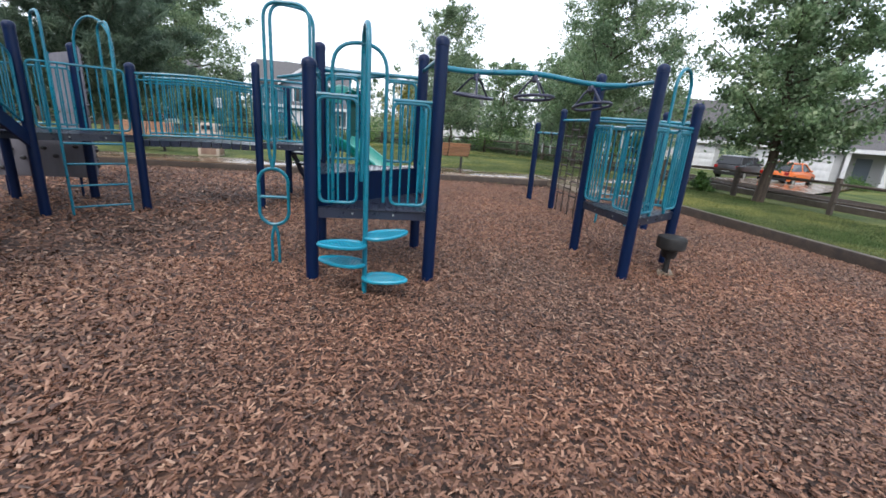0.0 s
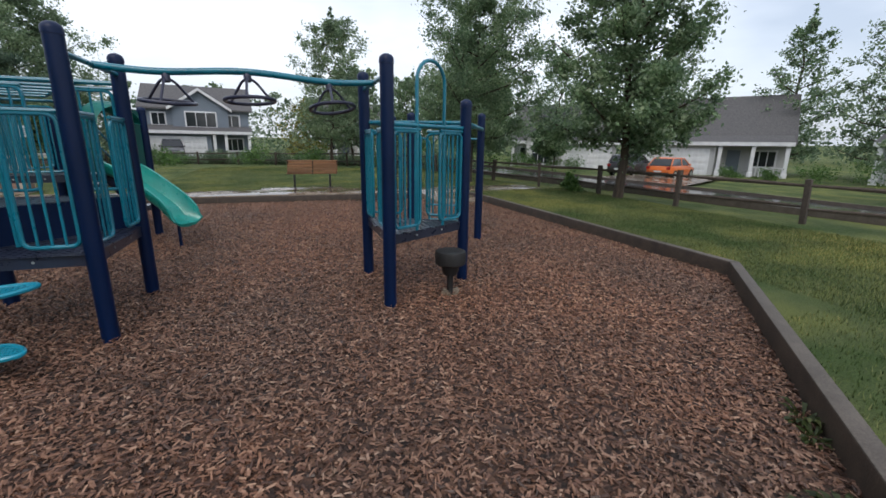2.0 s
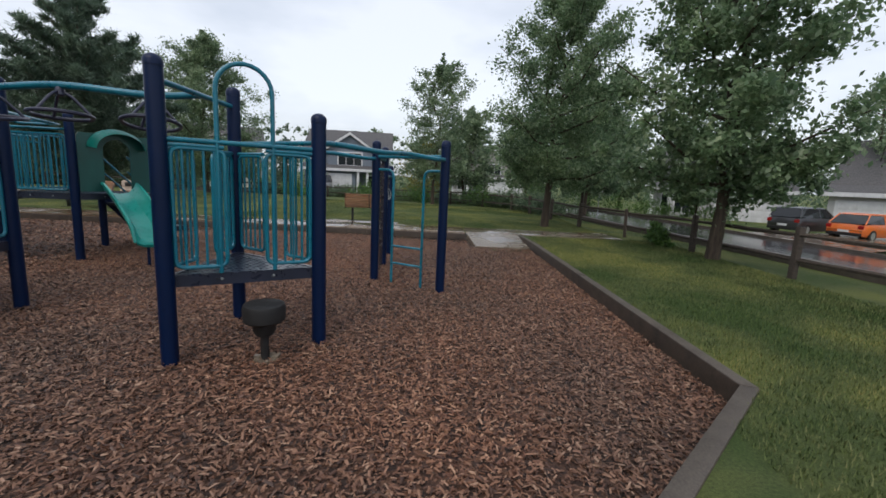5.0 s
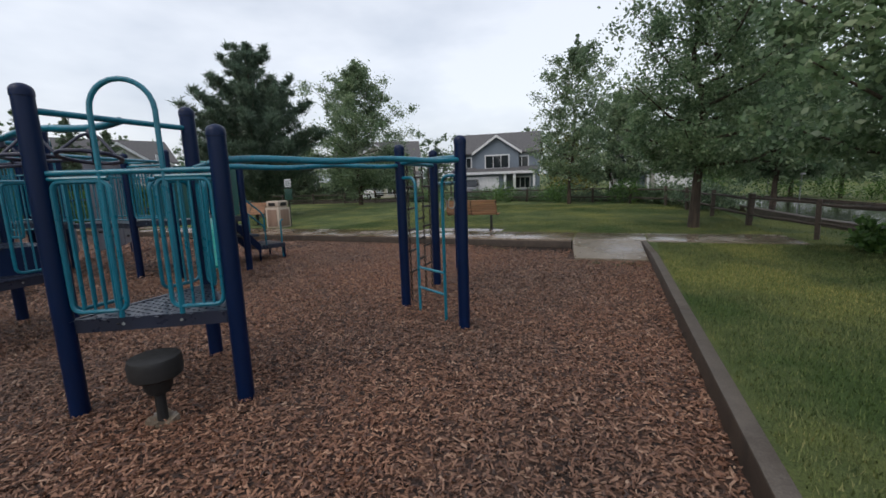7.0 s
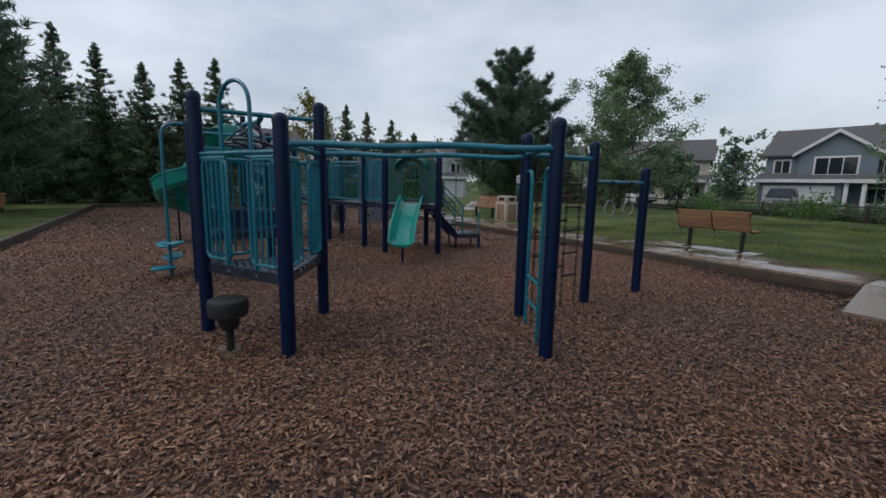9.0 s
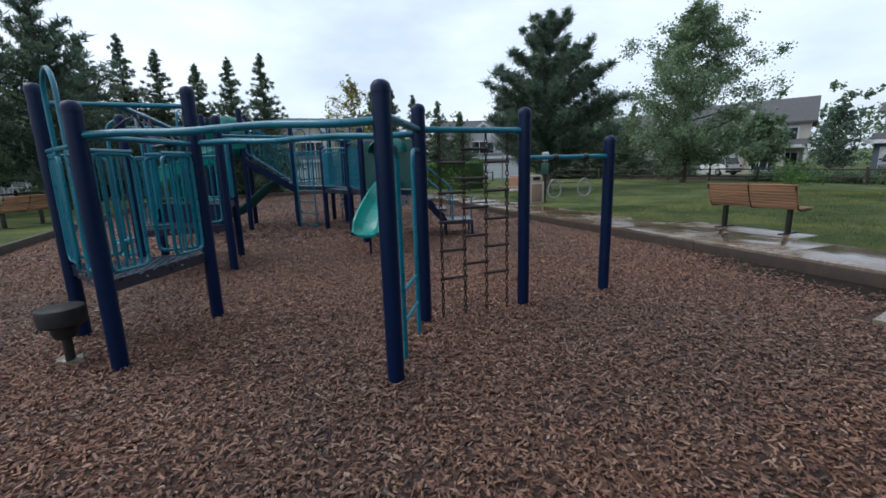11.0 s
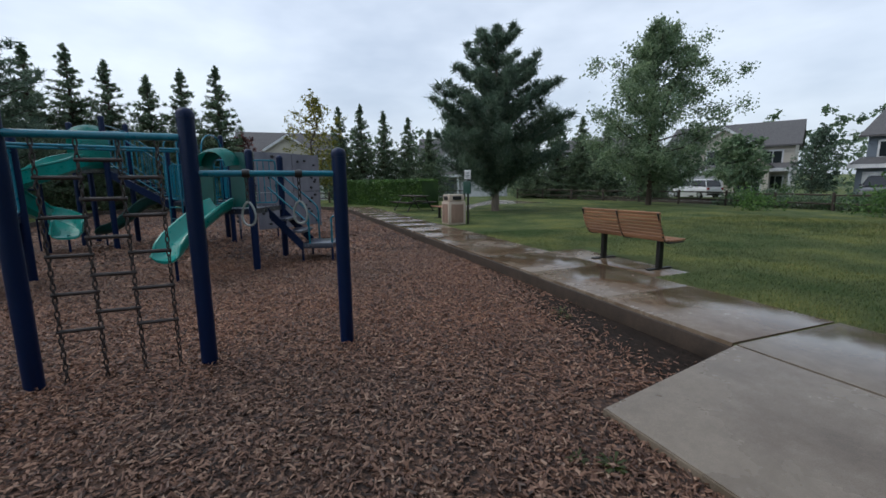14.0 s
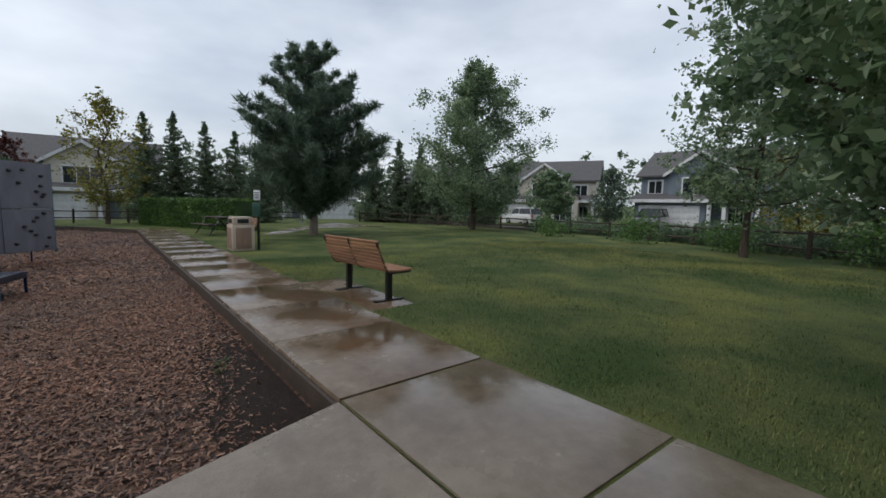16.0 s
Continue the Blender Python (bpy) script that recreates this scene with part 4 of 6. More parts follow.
for s in (-1, 1):
    st = bmesh.new()
    for k, z in ((0.0, 1.08), (0.62, 0.40)):
        for w in (0.365, 0.385):
            for dz in (0.0, -0.2):
                st.verts.new(P3(m23 + o23 * k + e23 * s * w, z + dz))
    bmesh.ops.convex_hull(st, input=st.verts)
    part("stringer", st, NAVY, steps, smooth=False)
for c in q:
    cc = c.lerp(a + o23 * 0.31, 0.06)
    part("leg", tube([(cc.x, cc.y, -0.1), (cc.x, cc.y, 0.3)], 0.022, 8), NAVY, steps)
for s in (-1, 1):
    b0, b1 = m23 + e23 * 0.36 * s, m23 + o23 * 0.75 + e23 * 0.38 * s
    for dz in (0.0, -0.28):
        part("handrail", tube(rounded([P3(b0, 1.75 + dz), P3(b1, 1.05 + dz), P3(b1, 0.36)], 0.12), 0.017, 8), TEAL, steps)
h1 = m23 + o23 * 1.17 + e23 * -0.3
part("grab_post", tube(rounded([P3(h1, 0.0), P3(h1, 0.86), P3(h1 + o23 * 0.06, 0.9)], 0.05), 0.02, 8), TEAL, steps)

# arched bridge
bridge = thing("bridge", "curved play bridge with dark deck and closely barred teal railings", "bridge", group="playground equipment")
db = (D4 - L5).normalized()
nb = Vector((-db.y, db.x))
for s in (-1, 1):
    top, low = [], []
    n = 21
    bulge = 0.16
    for i in range(n):
        u = i / (n - 1)
        c = L5.lerp(D4, u) + nb * (0.45 * s + 0.45) + nb * (-bulge * math.sin(math.pi * u))
        zz = 1.07 + 0.03 * math.sin(math.pi * u)
        top.append(P3(c, zz + 0.93))
        low.append(P3(c, zz + 0.05))
    r1 = part("railing_panel", tube(top, 0.018, 8), TEAL, bridge)
    part("bottom_rail", tube(low, 0.016, 8), TEAL, r1)
    part("mid_rail", tube([p - Vector((0, 0, 0.09)) for p in top], 0.013, 6), TEAL, r1)
    for i in range(1, n - 1):
        part("bar", tube([low[i], top[i]], 0.0105, 6), TEAL, r1)
for i in range(12):
    u0, u1 = i / 12 + 0.004, (i + 1) / 12 - 0.004
    a, b = L5.lerp(D4, u0), L5.lerp(D4, u1)
    f0, f1 = -bulge * math.sin(math.pi * u0), -bulge * math.sin(math.pi * u1)
    z0, z1 = 1.05 + 0.03 * math.sin(math.pi * u0), 1.05 + 0.03 * math.sin(math.pi * u1)
    vs = [P3(a + nb * f0, z0), P3(b + nb * f1, z1), P3(b + nb * (f1 + 0.9), z1), P3(a + nb * (f0 + 0.9), z0)]
    pl = bmesh.new()
    t = [pl.verts.new(v) for v in vs]
    w = [pl.verts.new(v - Vector((0, 0, 0.09))) for v in vs]
    pl.faces.new(t)
    pl.faces.new(w)
    for k in range(4):
        pl.faces.new((t[k], t[(k + 1) % 4], w[(k + 1) % 4], w[k]))
    part("plank", pl, DECK, bridge, smooth=False)

# spiral slide tower
ltower = thing("spiral_tower", "tall navy post tower with dark decks and teal barred railings", "play tower", group="playground equipment")
L8, L9, L10 = Vector((-4.3, 5.52)), Vector((-3.82, 4.5)), Vector((-4.6, 4.5))
for p, h in ((L1, 3.15), (L8, 3.15), (L9, 3.1), (L10, 3.1), (L3, 2.45), (L7, 2.9), (L2, 2.9), (L4, 2.40), (L5, 2.14)):
    post(ltower, p, h)
deck(ltower, [L7, L3, L5, L4, L2], 1.12)
deck(ltower, [L10, L9, L1, L8], 1.95)
for p, q in ((L3, L5), (L4, L2), (L2, L7)):
    d = q - p
    railing(ltower, p + d * 0.07, p + d * 0.93, 1.18, 2.02, 9)
for p, q in ((L1, L8), (L8, L10), (L10, L9)):
    d = q - p
    if p is not L1:
        railing(ltower, p + d * 0.07, p + d * 0.93, 2.02, 2.85, 9)
    part("cross_bar", tube([P3(p, 2.95), P3(q, 2.95)], 0.018, 8), TEAL, ltower)
for p, q in ((L1, L3), (L8, L7)):
    stringer = bmesh.new()
    n2 = Vector((0.02, 0))
    vs = []
    for k, z in ((p, 1.93), (q, 1.10)):
        for s in (-1, 1):
            for dzz in (0, -0.2):
                vs.append(stringer.verts.new(P3(k + n2 * s, z + dzz)))
    bmesh.ops.convex_hull(stringer, input=stringer.verts)
    part("stringer", stringer, NAVY, ltower, smooth=False)
    d = q - p
    railing(ltower, p + d * 0.07, p + d * 0.93, 2.02, 2.84, 9, -0.78)
for i in range(5):
    y, z = 5.62 + i * 0.205, 1.80 - i * 0.15
    part("stair_tread", boxed(-4.25, y, z - 0.04, -3.05, y + 0.2, z, 0.006), DECK, ltower)
# arched ladder on the low deck
la, lb = L3.lerp(L5, 0.22), L3.lerp(L5, 0.80)
nl = Vector((0.12, -0.12))
for k, a in enumerate((la + nl, lb + nl)):
    part("ladder_side", tube(rounded([P3(a, -0.1), P3(a, 2.62), P3(a - nl * 2.6, 2.62), P3(a - nl * 2.6, 1.1)], 0.17, 7), 0.018, 8), TEAL, ltower)
for z in (0.12, 0.42, 0.72, 1.0):
    part("ladder_rung", tube([P3(la + nl, z), P3(lb + nl, z)], 0.015, 8), TEAL, ltower)
hoop(ltower, L4 + Vector((0.1, -0.1)), L5 + Vector((-0.3, 0.2)), 2.0, 2.75)

spiral = thing("spiral_slide", "tall teal-green moulded spiral slide with entry hood", "slide", group="playground equipment")
cx, cy, R = -2.50, 4.35, 0.52
BEND = [Vector(p) for p in ((-3.25, 5.40, 2.0), (-3.0, 5.08, 1.97), (-2.6, 4.90, 1.88), (-2.2, 4.72, 1.72), (-1.97, 4.40, 1.54), (-2.0, 4.08, 1.38), (-2.25, 3.86, 1.20), (-2.6, 3.82, 1.02), (-2.95, 3.95, 0.85), (-3.10, 4.25, 0.68), (-2.95, 4.55, 0.52), (-2.65, 4.72, 0.42), (-2.35, 4.76, 0.38))]


def glide(p, per=4):
    """A smooth curve through points."""
    res = []
    for i in range(len(p) - 1):
        q0, q1, q2, q3 = p[max(i - 1, 0)], p[i], p[i + 1], p[min(i + 2, len(p) - 1)]
        for k in range(per):
            u = k / per
            res.append(0.5 * (2 * q1 + (q2 - q0) * u + (2 * q0 - 5 * q1 + 4 * q2 - q3) * u * u + (3 * q1 - q0 - 3 * q2 + q3) * u ** 3))
    return res + [p[-1]]


hp = glide(BEND)
chute(hp, 0.26, 0.34, GREEN, spiral)
part("support_pole", tube([(cx, cy, -0.1), (cx, cy, 1.9)], 0.05, 12), NAVY, spiral)
for t, z in ((-20, 1.5), (-160, 0.88)):
    a = radians(t)
    part("support_arm", tube([(cx, cy, z - 0.05), (cx + R * 0.8 * math.cos(a), cy + 0.36 * math.sin(a), z - 0.02)], 0.022, 8), NAVY, spiral)
part("foot", tube([(-2.98, 3.98, -0.1), (-2.98, 3.98, 0.80)], 0.022, 8), NAVY, spiral)
part("foot", tube([(hp[-3][0], hp[-3][1], -0.1), (hp[-3][0], hp[-3][1], 0.42)], 0.025, 8), NAVY, spiral)
hm = Matrix.Translation((-3.15, 5.28, 2.42)) @ Matrix.Rotation(radians(-145), 4, "Z")
hb = bmesh.new()
prev = None
for y, sc in ((-0.1, 0.46), (0.2, 0.47), (0.42, 0.40), (0.5, 0.34)):
    row = [hb.verts.new((-sc, y, -0.3))] + [hb.verts.new((sc * -math.cos(math.pi * i / 14), y, sc * 1.15 * math.sin(math.pi * i / 14))) for i in range(15)] + [hb.verts.new((sc, y, -0.3))]
    if prev:
        for i in range(16):
            hb.faces.new((prev[i], prev[i + 1], row[i + 1], row[i]))
    prev = row
bmesh.ops.solidify(hb, geom=hb.faces[:], thickness=0.025)
bmesh.ops.transform(hb, matrix=hm, verts=hb.verts)
part("hood", hb, GREEN, spiral, "green moulded hood at the top of the slide")

# low slide leaving the deck beneath the stair
lows = thing("low_slide", "short dark green moulded slide under the tower stair", "slide", group="playground equipment")
lp = glide([Vector(p) for p in ((-3.62, 6.30, 1.10), (-3.62, 6.05, 1.02), (-3.60, 5.75, 0.78), (-3.58, 5.45, 0.52), (-3.55, 5.15, 0.38), (-3.52, 4.90, 0.36))])
chute(lp, 0.22, 0.20, DARKGREEN, lows)
part("foot", tube([(lp[-4].x, lp[-4].y, -0.1), (lp[-4].x, lp[-4].y, lp[-4].z - 0.03)], 0.022, 8), NAVY, lows)

# climbing wall
wallc = thing("climbing_wall", "tall curved grey climbing wall with dark holds", "climbing wall", group="playground equipment")
WP = [Vector((-3.40, 8.70)), Vector((-4.05, 9.65)), Vector((-4.95, 10.45))]
rr = random.Random(3)
for i in range(2):
    a, b = WP[i], WP[i + 1]
    d = (b - a).normalized()
    nrm = Vector((d.y, -d.x))
    for z0, z1 in ((0.27, 1.3), (1.31, 2.42)):
        q = [a + d * 0.004, b - d * 0.004, b - d * 0.004 - nrm * 0.06, a + d * 0.004 - nrm * 0.06]
        bm = slab([tuple(c) for c in q], z0, z1, 0.0)
        bmesh.ops.bevel(bm, geom=bm.edges[:], offset=0.018, segments=2, affect="EDGES")
        pn = part("wall_panel", bm, ROCK, wallc)
        for j in range(9):
            c = a.lerp(b, rr.uniform(0.12, 0.88)) + nrm * 0.015
            z = z0 + 0.1 + (z1 - z0 - 0.2) * (j + rr.random()) / 9
            hs = bmesh.new()
            bmesh.ops.create_icosphere(hs, subdivisions=2, radius=1.0)
            for v in hs.verts:
                v.co *= 1 + 0.25 * noise.noise(v.co * 1.7 + Vector((j * 3.1, i, z)))
            bmesh.ops.transform(hs, matrix=Matrix.Translation(P3(c, z)) @ Matrix.Diagonal((0.05, 0.05, 0.038, 1)), verts=hs.verts)
            part("hold", hs, HOLD, pn)
    c = a.lerp(b, 0.5) - nrm * 0.03
    part("wall_leg", tube([P3(c, -0.1), P3(c, 0.3)], 0.02, 8), NAVY, wallc)
part("wall_frame", tube([P3(WP[2] - Vector((0.05, 0.03)), 0.2), P3(WP[2] - Vector((0.05, 0.03)), 2.44)], 0.02, 8), TEAL, wallc)
part("top_tie", tube([P3(WP[0], 1.5), P3(L4, 1.5)], 0.02, 8), NAVY, wallc)
# low climbing panels under the deck
low = thing("low_climbing_panel", "grey low climbing panel with dark holds under the deck", "climbing wall", group="playground equipment")
bm = boxed(-0.65, -0.03, 0.32, 0.65, 0.03, 1.02, 0.02)
part("wall_panel", bm, ROCK, low)
for j in range(8):
    hs = bmesh.new()
    bmesh.ops.create_icosphere(hs, subdivisions=2, radius=1.0)
    bmesh.ops.transform(hs, matrix=Matrix.Translation((-0.5 + 0.145 * j, -0.035, 0.45 + 0.42 * ((j * 37) % 10) / 10)) @ Matrix.Diagonal((0.045, 0.04, 0.035, 1)), verts=hs.verts)
    part("hold", hs, HOLD, low)
for s in (-0.5, 0.5):
    part("leg", tube([(s, 0, -0.1), (s, 0, 0.34)], 0.02, 8), NAVY, low)
low.matrix_world = pose(-3.9, 8.15, 0, 0, 0, 8)

# overhead ladder between the towers
oh = thing("overhead_ladder", "teal overhead ladder between two play towers", "overhead climber", group="playground equipment")
oa, ob_ = A4 + Vector((0.2, 0)), D4.lerp(D1, 0.35)
oc, od = A3 - Vector((0.35, 0)), D4.lerp(D1, 0.85)
part("rail", tube([P3(oa, 2.12), P3(ob_, 2.16)], 0.024, 10), TEAL, oh)
part("rail", tube([P3(oc, 2.12), P3(od, 2.16)], 0.024, 10), TEAL, oh)
for i in range(6):
    u = (i + 0.7) / 6.4
    part("rung", tube([P3(oa.lerp(ob_, u), 2.14), P3(oc.lerp(od, u), 2.14)], 0.016, 8), TEAL, oh)
part("end_bar", tube([P3(A4, 2.12), P3(A3, 2.12)], 0.022, 8), TEAL, oh)

# ---------------------------------------------------------------- park furniture


def bench(m, label):
    """Park bench: curved back and seat of timber slats on two black steel legs."""
    b = thing("park_bench", label, "bench", m, "park benches")
    Wb = 1.52
    prof = []
    for i in range(8):
        u = i / 7
        prof.append((-0.20 - 0.13 * u - 0.03 * math.sin(math.pi * u), 0.50 + 0.36 * u, math.degrees(math.atan2(0.13, 0.36)) + 0))
    for y, z, a in prof:
        for s in (-1, 1):
            x0, x1 = (0.012, Wb / 2) if s > 0 else (-Wb / 2, -0.012)
            part("back_slat", boxed(x0, -0.012, -0.021, x1, 0.012, 0.021, 0.005, Matrix.Translation((0, y, z)) @ Matrix.Rotation(radians(a), 4, "X")), BENCHWOOD, b)
    for i in range(7):
        part("seat_slat", boxed(-Wb / 2, -0.024, -0.013, Wb / 2, 0.024, 0.013, 0.005, Matrix.Translation((0, -0.15 + i * 0.062, 0.45 + 0.012 * abs(i - 3) / 3))), BENCHWOOD, b)
    for x in (-0.74, 0.0, 0.74):
        part("bracket", tube(rounded([(x, 0.22, 0.43), (x, -0.17, 0.425), (x, -0.36, 0.86)], 0.1), 0.014, 8), BLACKMETAL, b)
    for x in (-0.55, 0.55):
        leg = part("leg", boxed(x - 0.03, -0.06, 0.0, x + 0.03, 0.03, 0.43, 0.006), BLACKMETAL, b)
        part("foot_plate", boxed(x - 0.035, -0.26, 0.0, x + 0.035, 0.24, 0.02, 0.004), BLACKMETAL, leg)
    return b


db_ = math.degrees(math.atan2(0.16, 1.52))
bench(pose(3.85, 14.90, 0.197, 0, 0, db_), "oiled timber slat bench with black steel legs facing the lawn")
bench(pose(-5.95, -0.75, 0.182, 0, 0, 180 - 20), "oiled timber slat bench on grass beside the far kerb")
bench(pose(-5.7, 14.95, 0.182, 0, 0, 184), "oiled timber slat bench beside the litter bin")

# litter bin
bn = thing("litter_bin", "square cream concrete litter bin with aggregate side panels", "litter bin", pose(-3.6, 14.55, 0.19, 0, 0, 4))
part("body", boxed(-0.30, -0.30, 0, 0.30, 0.30, 0.74, 0.03), BINCREAM, bn)
for a in range(4):
    part("side_panel", boxed(-0.21, -0.315, 0.06, 0.21, -0.29, 0.66, 0.012, Matrix.Rotation(radians(90 * a), 4, "Z")), BINTAN, bn, "brown exposed aggregate panel")
lid = part("lid", boxed(-0.27, -0.27, 0.74, 0.27, 0.27, 0.97, 0.05), BINCREAM, bn)
for a in range(4):
    part("flap", boxed(-0.15, -0.285, 0.79, 0.15, -0.262, 0.91, 0.01, Matrix.Rotation(radians(90 * a), 4, "Z")), BLACK, lid, "dark opening flap")

# notice post
sg = thing("notice_post", "dark post with a green bag box and pale notice plate", "sign", pose(-3.45, 15.0, 0.19, 0, 0, 40))
part("pole", boxed(-0.025, -0.025, 0, 0.025, 0.025, 1.72, 0.004), BLACKMETAL, sg)
part("plate", boxed(-0.11, -0.04, 1.45, 0.11, -0.026, 1.74, 0.004), WHITE, sg, "pale notice plate")
bx = part("box", boxed(-0.13, -0.10, 0.98, 0.13, -0.028, 1.38, 0.012), SIGNGREEN, sg, "dark green dispenser box")
for k in range(4):
    part("text_bar", boxed(-0.08, -0.0435, 1.66 - k * 0.05, 0.08 - 0.02 * (k % 2), -0.0405, 1.68 - k * 0.05), SIGNGREEN, sg)

# picnic table
pt = thing("picnic_table", "dark weathered picnic table near the hedge", "table", pose(-10.9, 15.1, 0.182, 0, 0, 14))
for i in range(5):
    part("top_board", boxed(-0.95, -0.36 + i * 0.146, 0.72, 0.95, -0.22 + i * 0.146, 0.76, 0.005), FENCEWOOD, pt)
for s in (-1, 1):
    for k in range(2):
        y = s * (0.62 + k * 0.135)
        part("seat_board", boxed(-0.95, y - 0.065, 0.42, 0.95, y + 0.065, 0.46, 0.005), FENCEWOOD, pt)
    part("frame", tube(rounded([(s * 0.7, -0.72, 0.0), (s * 0.7, -0.25, 0.70), (s * 0.7, 0.25, 0.70), (s * 0.7, 0.72, 0.0)], 0.08), 0.028, 8), BLACKMETAL, pt)
    part("crossbar", tube([(s * 0.7, -0.75, 0.40), (s * 0.7, 0.75, 0.40)], 0.024, 8), BLACKMETAL, pt)

# basketball hoop
bh = thing("basketball_hoop", "basketball hoop with pale backboard on a steel pole", "basketball hoop", pose(-18.7, 21.2, 0.19, 0, 0, -60))
part("pole", tube(rounded([(0, 0, 0), (0, 0, 3.0), (0, -0.9, 3.4)], 0.4), 0.06, 10), RINGM, bh)
part("backboard", boxed(-0.55, -1.0, 2.95, 0.55, -0.96, 3.75, 0.02), WHITE, bh, "pale fan-shaped backboard")
part("rim", tube([(0.22 * math.cos(t), -1.25 + 0.22 * math.sin(t), 3.05) for t in [2 * math.pi * i / 20 for i in range(20)]], 0.012, 6, closed=True), ORANGE, bh)

# split-rail fence


def fence_run(pts, name, spacing=2.6, rails=2, h=0.88):
    v = dense(pts, 30)
    acc, last, places = 0.0, v[0], [v[0]]
    for p in v[1:]:
        acc += (p - last).length
        last = p
        if acc >= spacing:
            places.append(p)
            acc = 0.0
    fe = tagged(new(name), "weathered dark split-rail timber fence", "fence")
    rs = random.Random(7)
    for i, p in enumerate(places):
        z = float(land(p.x, p.y))
        hh = h + rs.uniform(-0.05, 0.05)
        bm = boxed(-0.06, -0.05, -0.2, 0.06, 0.05, hh, 0.016)
        for vv in bm.verts:
            vv.co += Vector((noise.noise(vv.co * 5 + Vector((i, 0, 0))), noise.noise(vv.co * 5 + Vector((0, i, 9))), 0)) * 0.02
        ob = part("post", bm, FENCEWOOD, fe)
        ob.matrix_world = pose(p.x, p.y, z, rs.uniform(-2, 2), rs.uniform(-2, 2), rs.uniform(0, 90))
        if i + 1 < len(places):
            q = places[i + 1]
            zq = float(land(q.x, q.y))
            for k in range(rails):
                u = 0.32 + k * (h - 0.46) / max(1, rails - 1)
                a = Vector((p.x, p.y, z + u + rs.uniform(-0.03, 0.03)))
                b = Vector((q.x, q.y, zq + u + rs.uniform(-0.03, 0.03)))
                mids = [a.lerp(b, t) + Vector((0, 0, rs.uniform(-0.015, 0.015))) for t in (0, 0.35, 0.7, 1)]
                part("rail", tube(mids, 0.05, 6, radii=[0.028, 0.046, 0.042, 0.028]), FENCEWOOD, fe)
    return fe


fence_run(FENCE[1:], "split_rail_fence")
fence_run([(-24.0, 9.2), (-23.0, 14.5), (-24.0, 23.0)], "split_rail_fence")
fence_run([(-24.0, 9.2), (-23.0, -2.0), (-10.0, -5.0), (6.0, -6.0)], "split_rail_fence")

# ---------------------------------------------------------------- planting


def cloud(centres, spread, per, size, rs, flat=0.8, droop=0.0, slim=0.30, lift=0.0):
    """Leaf blades strewn round clump centres: arrays of folded four-cornered leaves."""
    n = len(centres) * per
    c = np.repeat(np.asarray(centres, float), per, 0)
    sp = np.repeat(np.asarray(spread, float), per)[:, None]
    off = rs.normal(0, 1, (n, 3))
    off *= (np.abs(rs.normal(0, 0.55, (n, 1))) + 0.25) / np.linalg.norm(off, axis=1)[:, None]
    p = c + off * sp * np.array([1, 1, flat])
    p[:, 2] -= droop * np.linalg.norm(off[:, :2], axis=1) * sp[:, 0]
    L = size * rs.uniform(0.6, 1.35, n)
    a = rs.normal(0, 1, (n, 3))
    if lift:
        a += lift * np.column_stack([off[:, :2] * 1.6, np.full(n, 1.0)])
    a /= np.linalg.norm(a, axis=1)[:, None]
    b = np.cross(a, rs.normal(0, 1, (n, 3)))
    b /= np.linalg.norm(b, axis=1)[:, None]
    k = np.cross(a, b)
    q = np.stack([p - a * L[:, None] * 0.5, p + b * L[:, None] * slim + k * L[:, None] * 0.1, p + a * L[:, None] * 0.5, p - b * L[:, None] * slim + k * L[:, None] * 0.1], 1)
    return q.reshape(-1, 3), np.arange(4 * n).reshape(-1, 4)


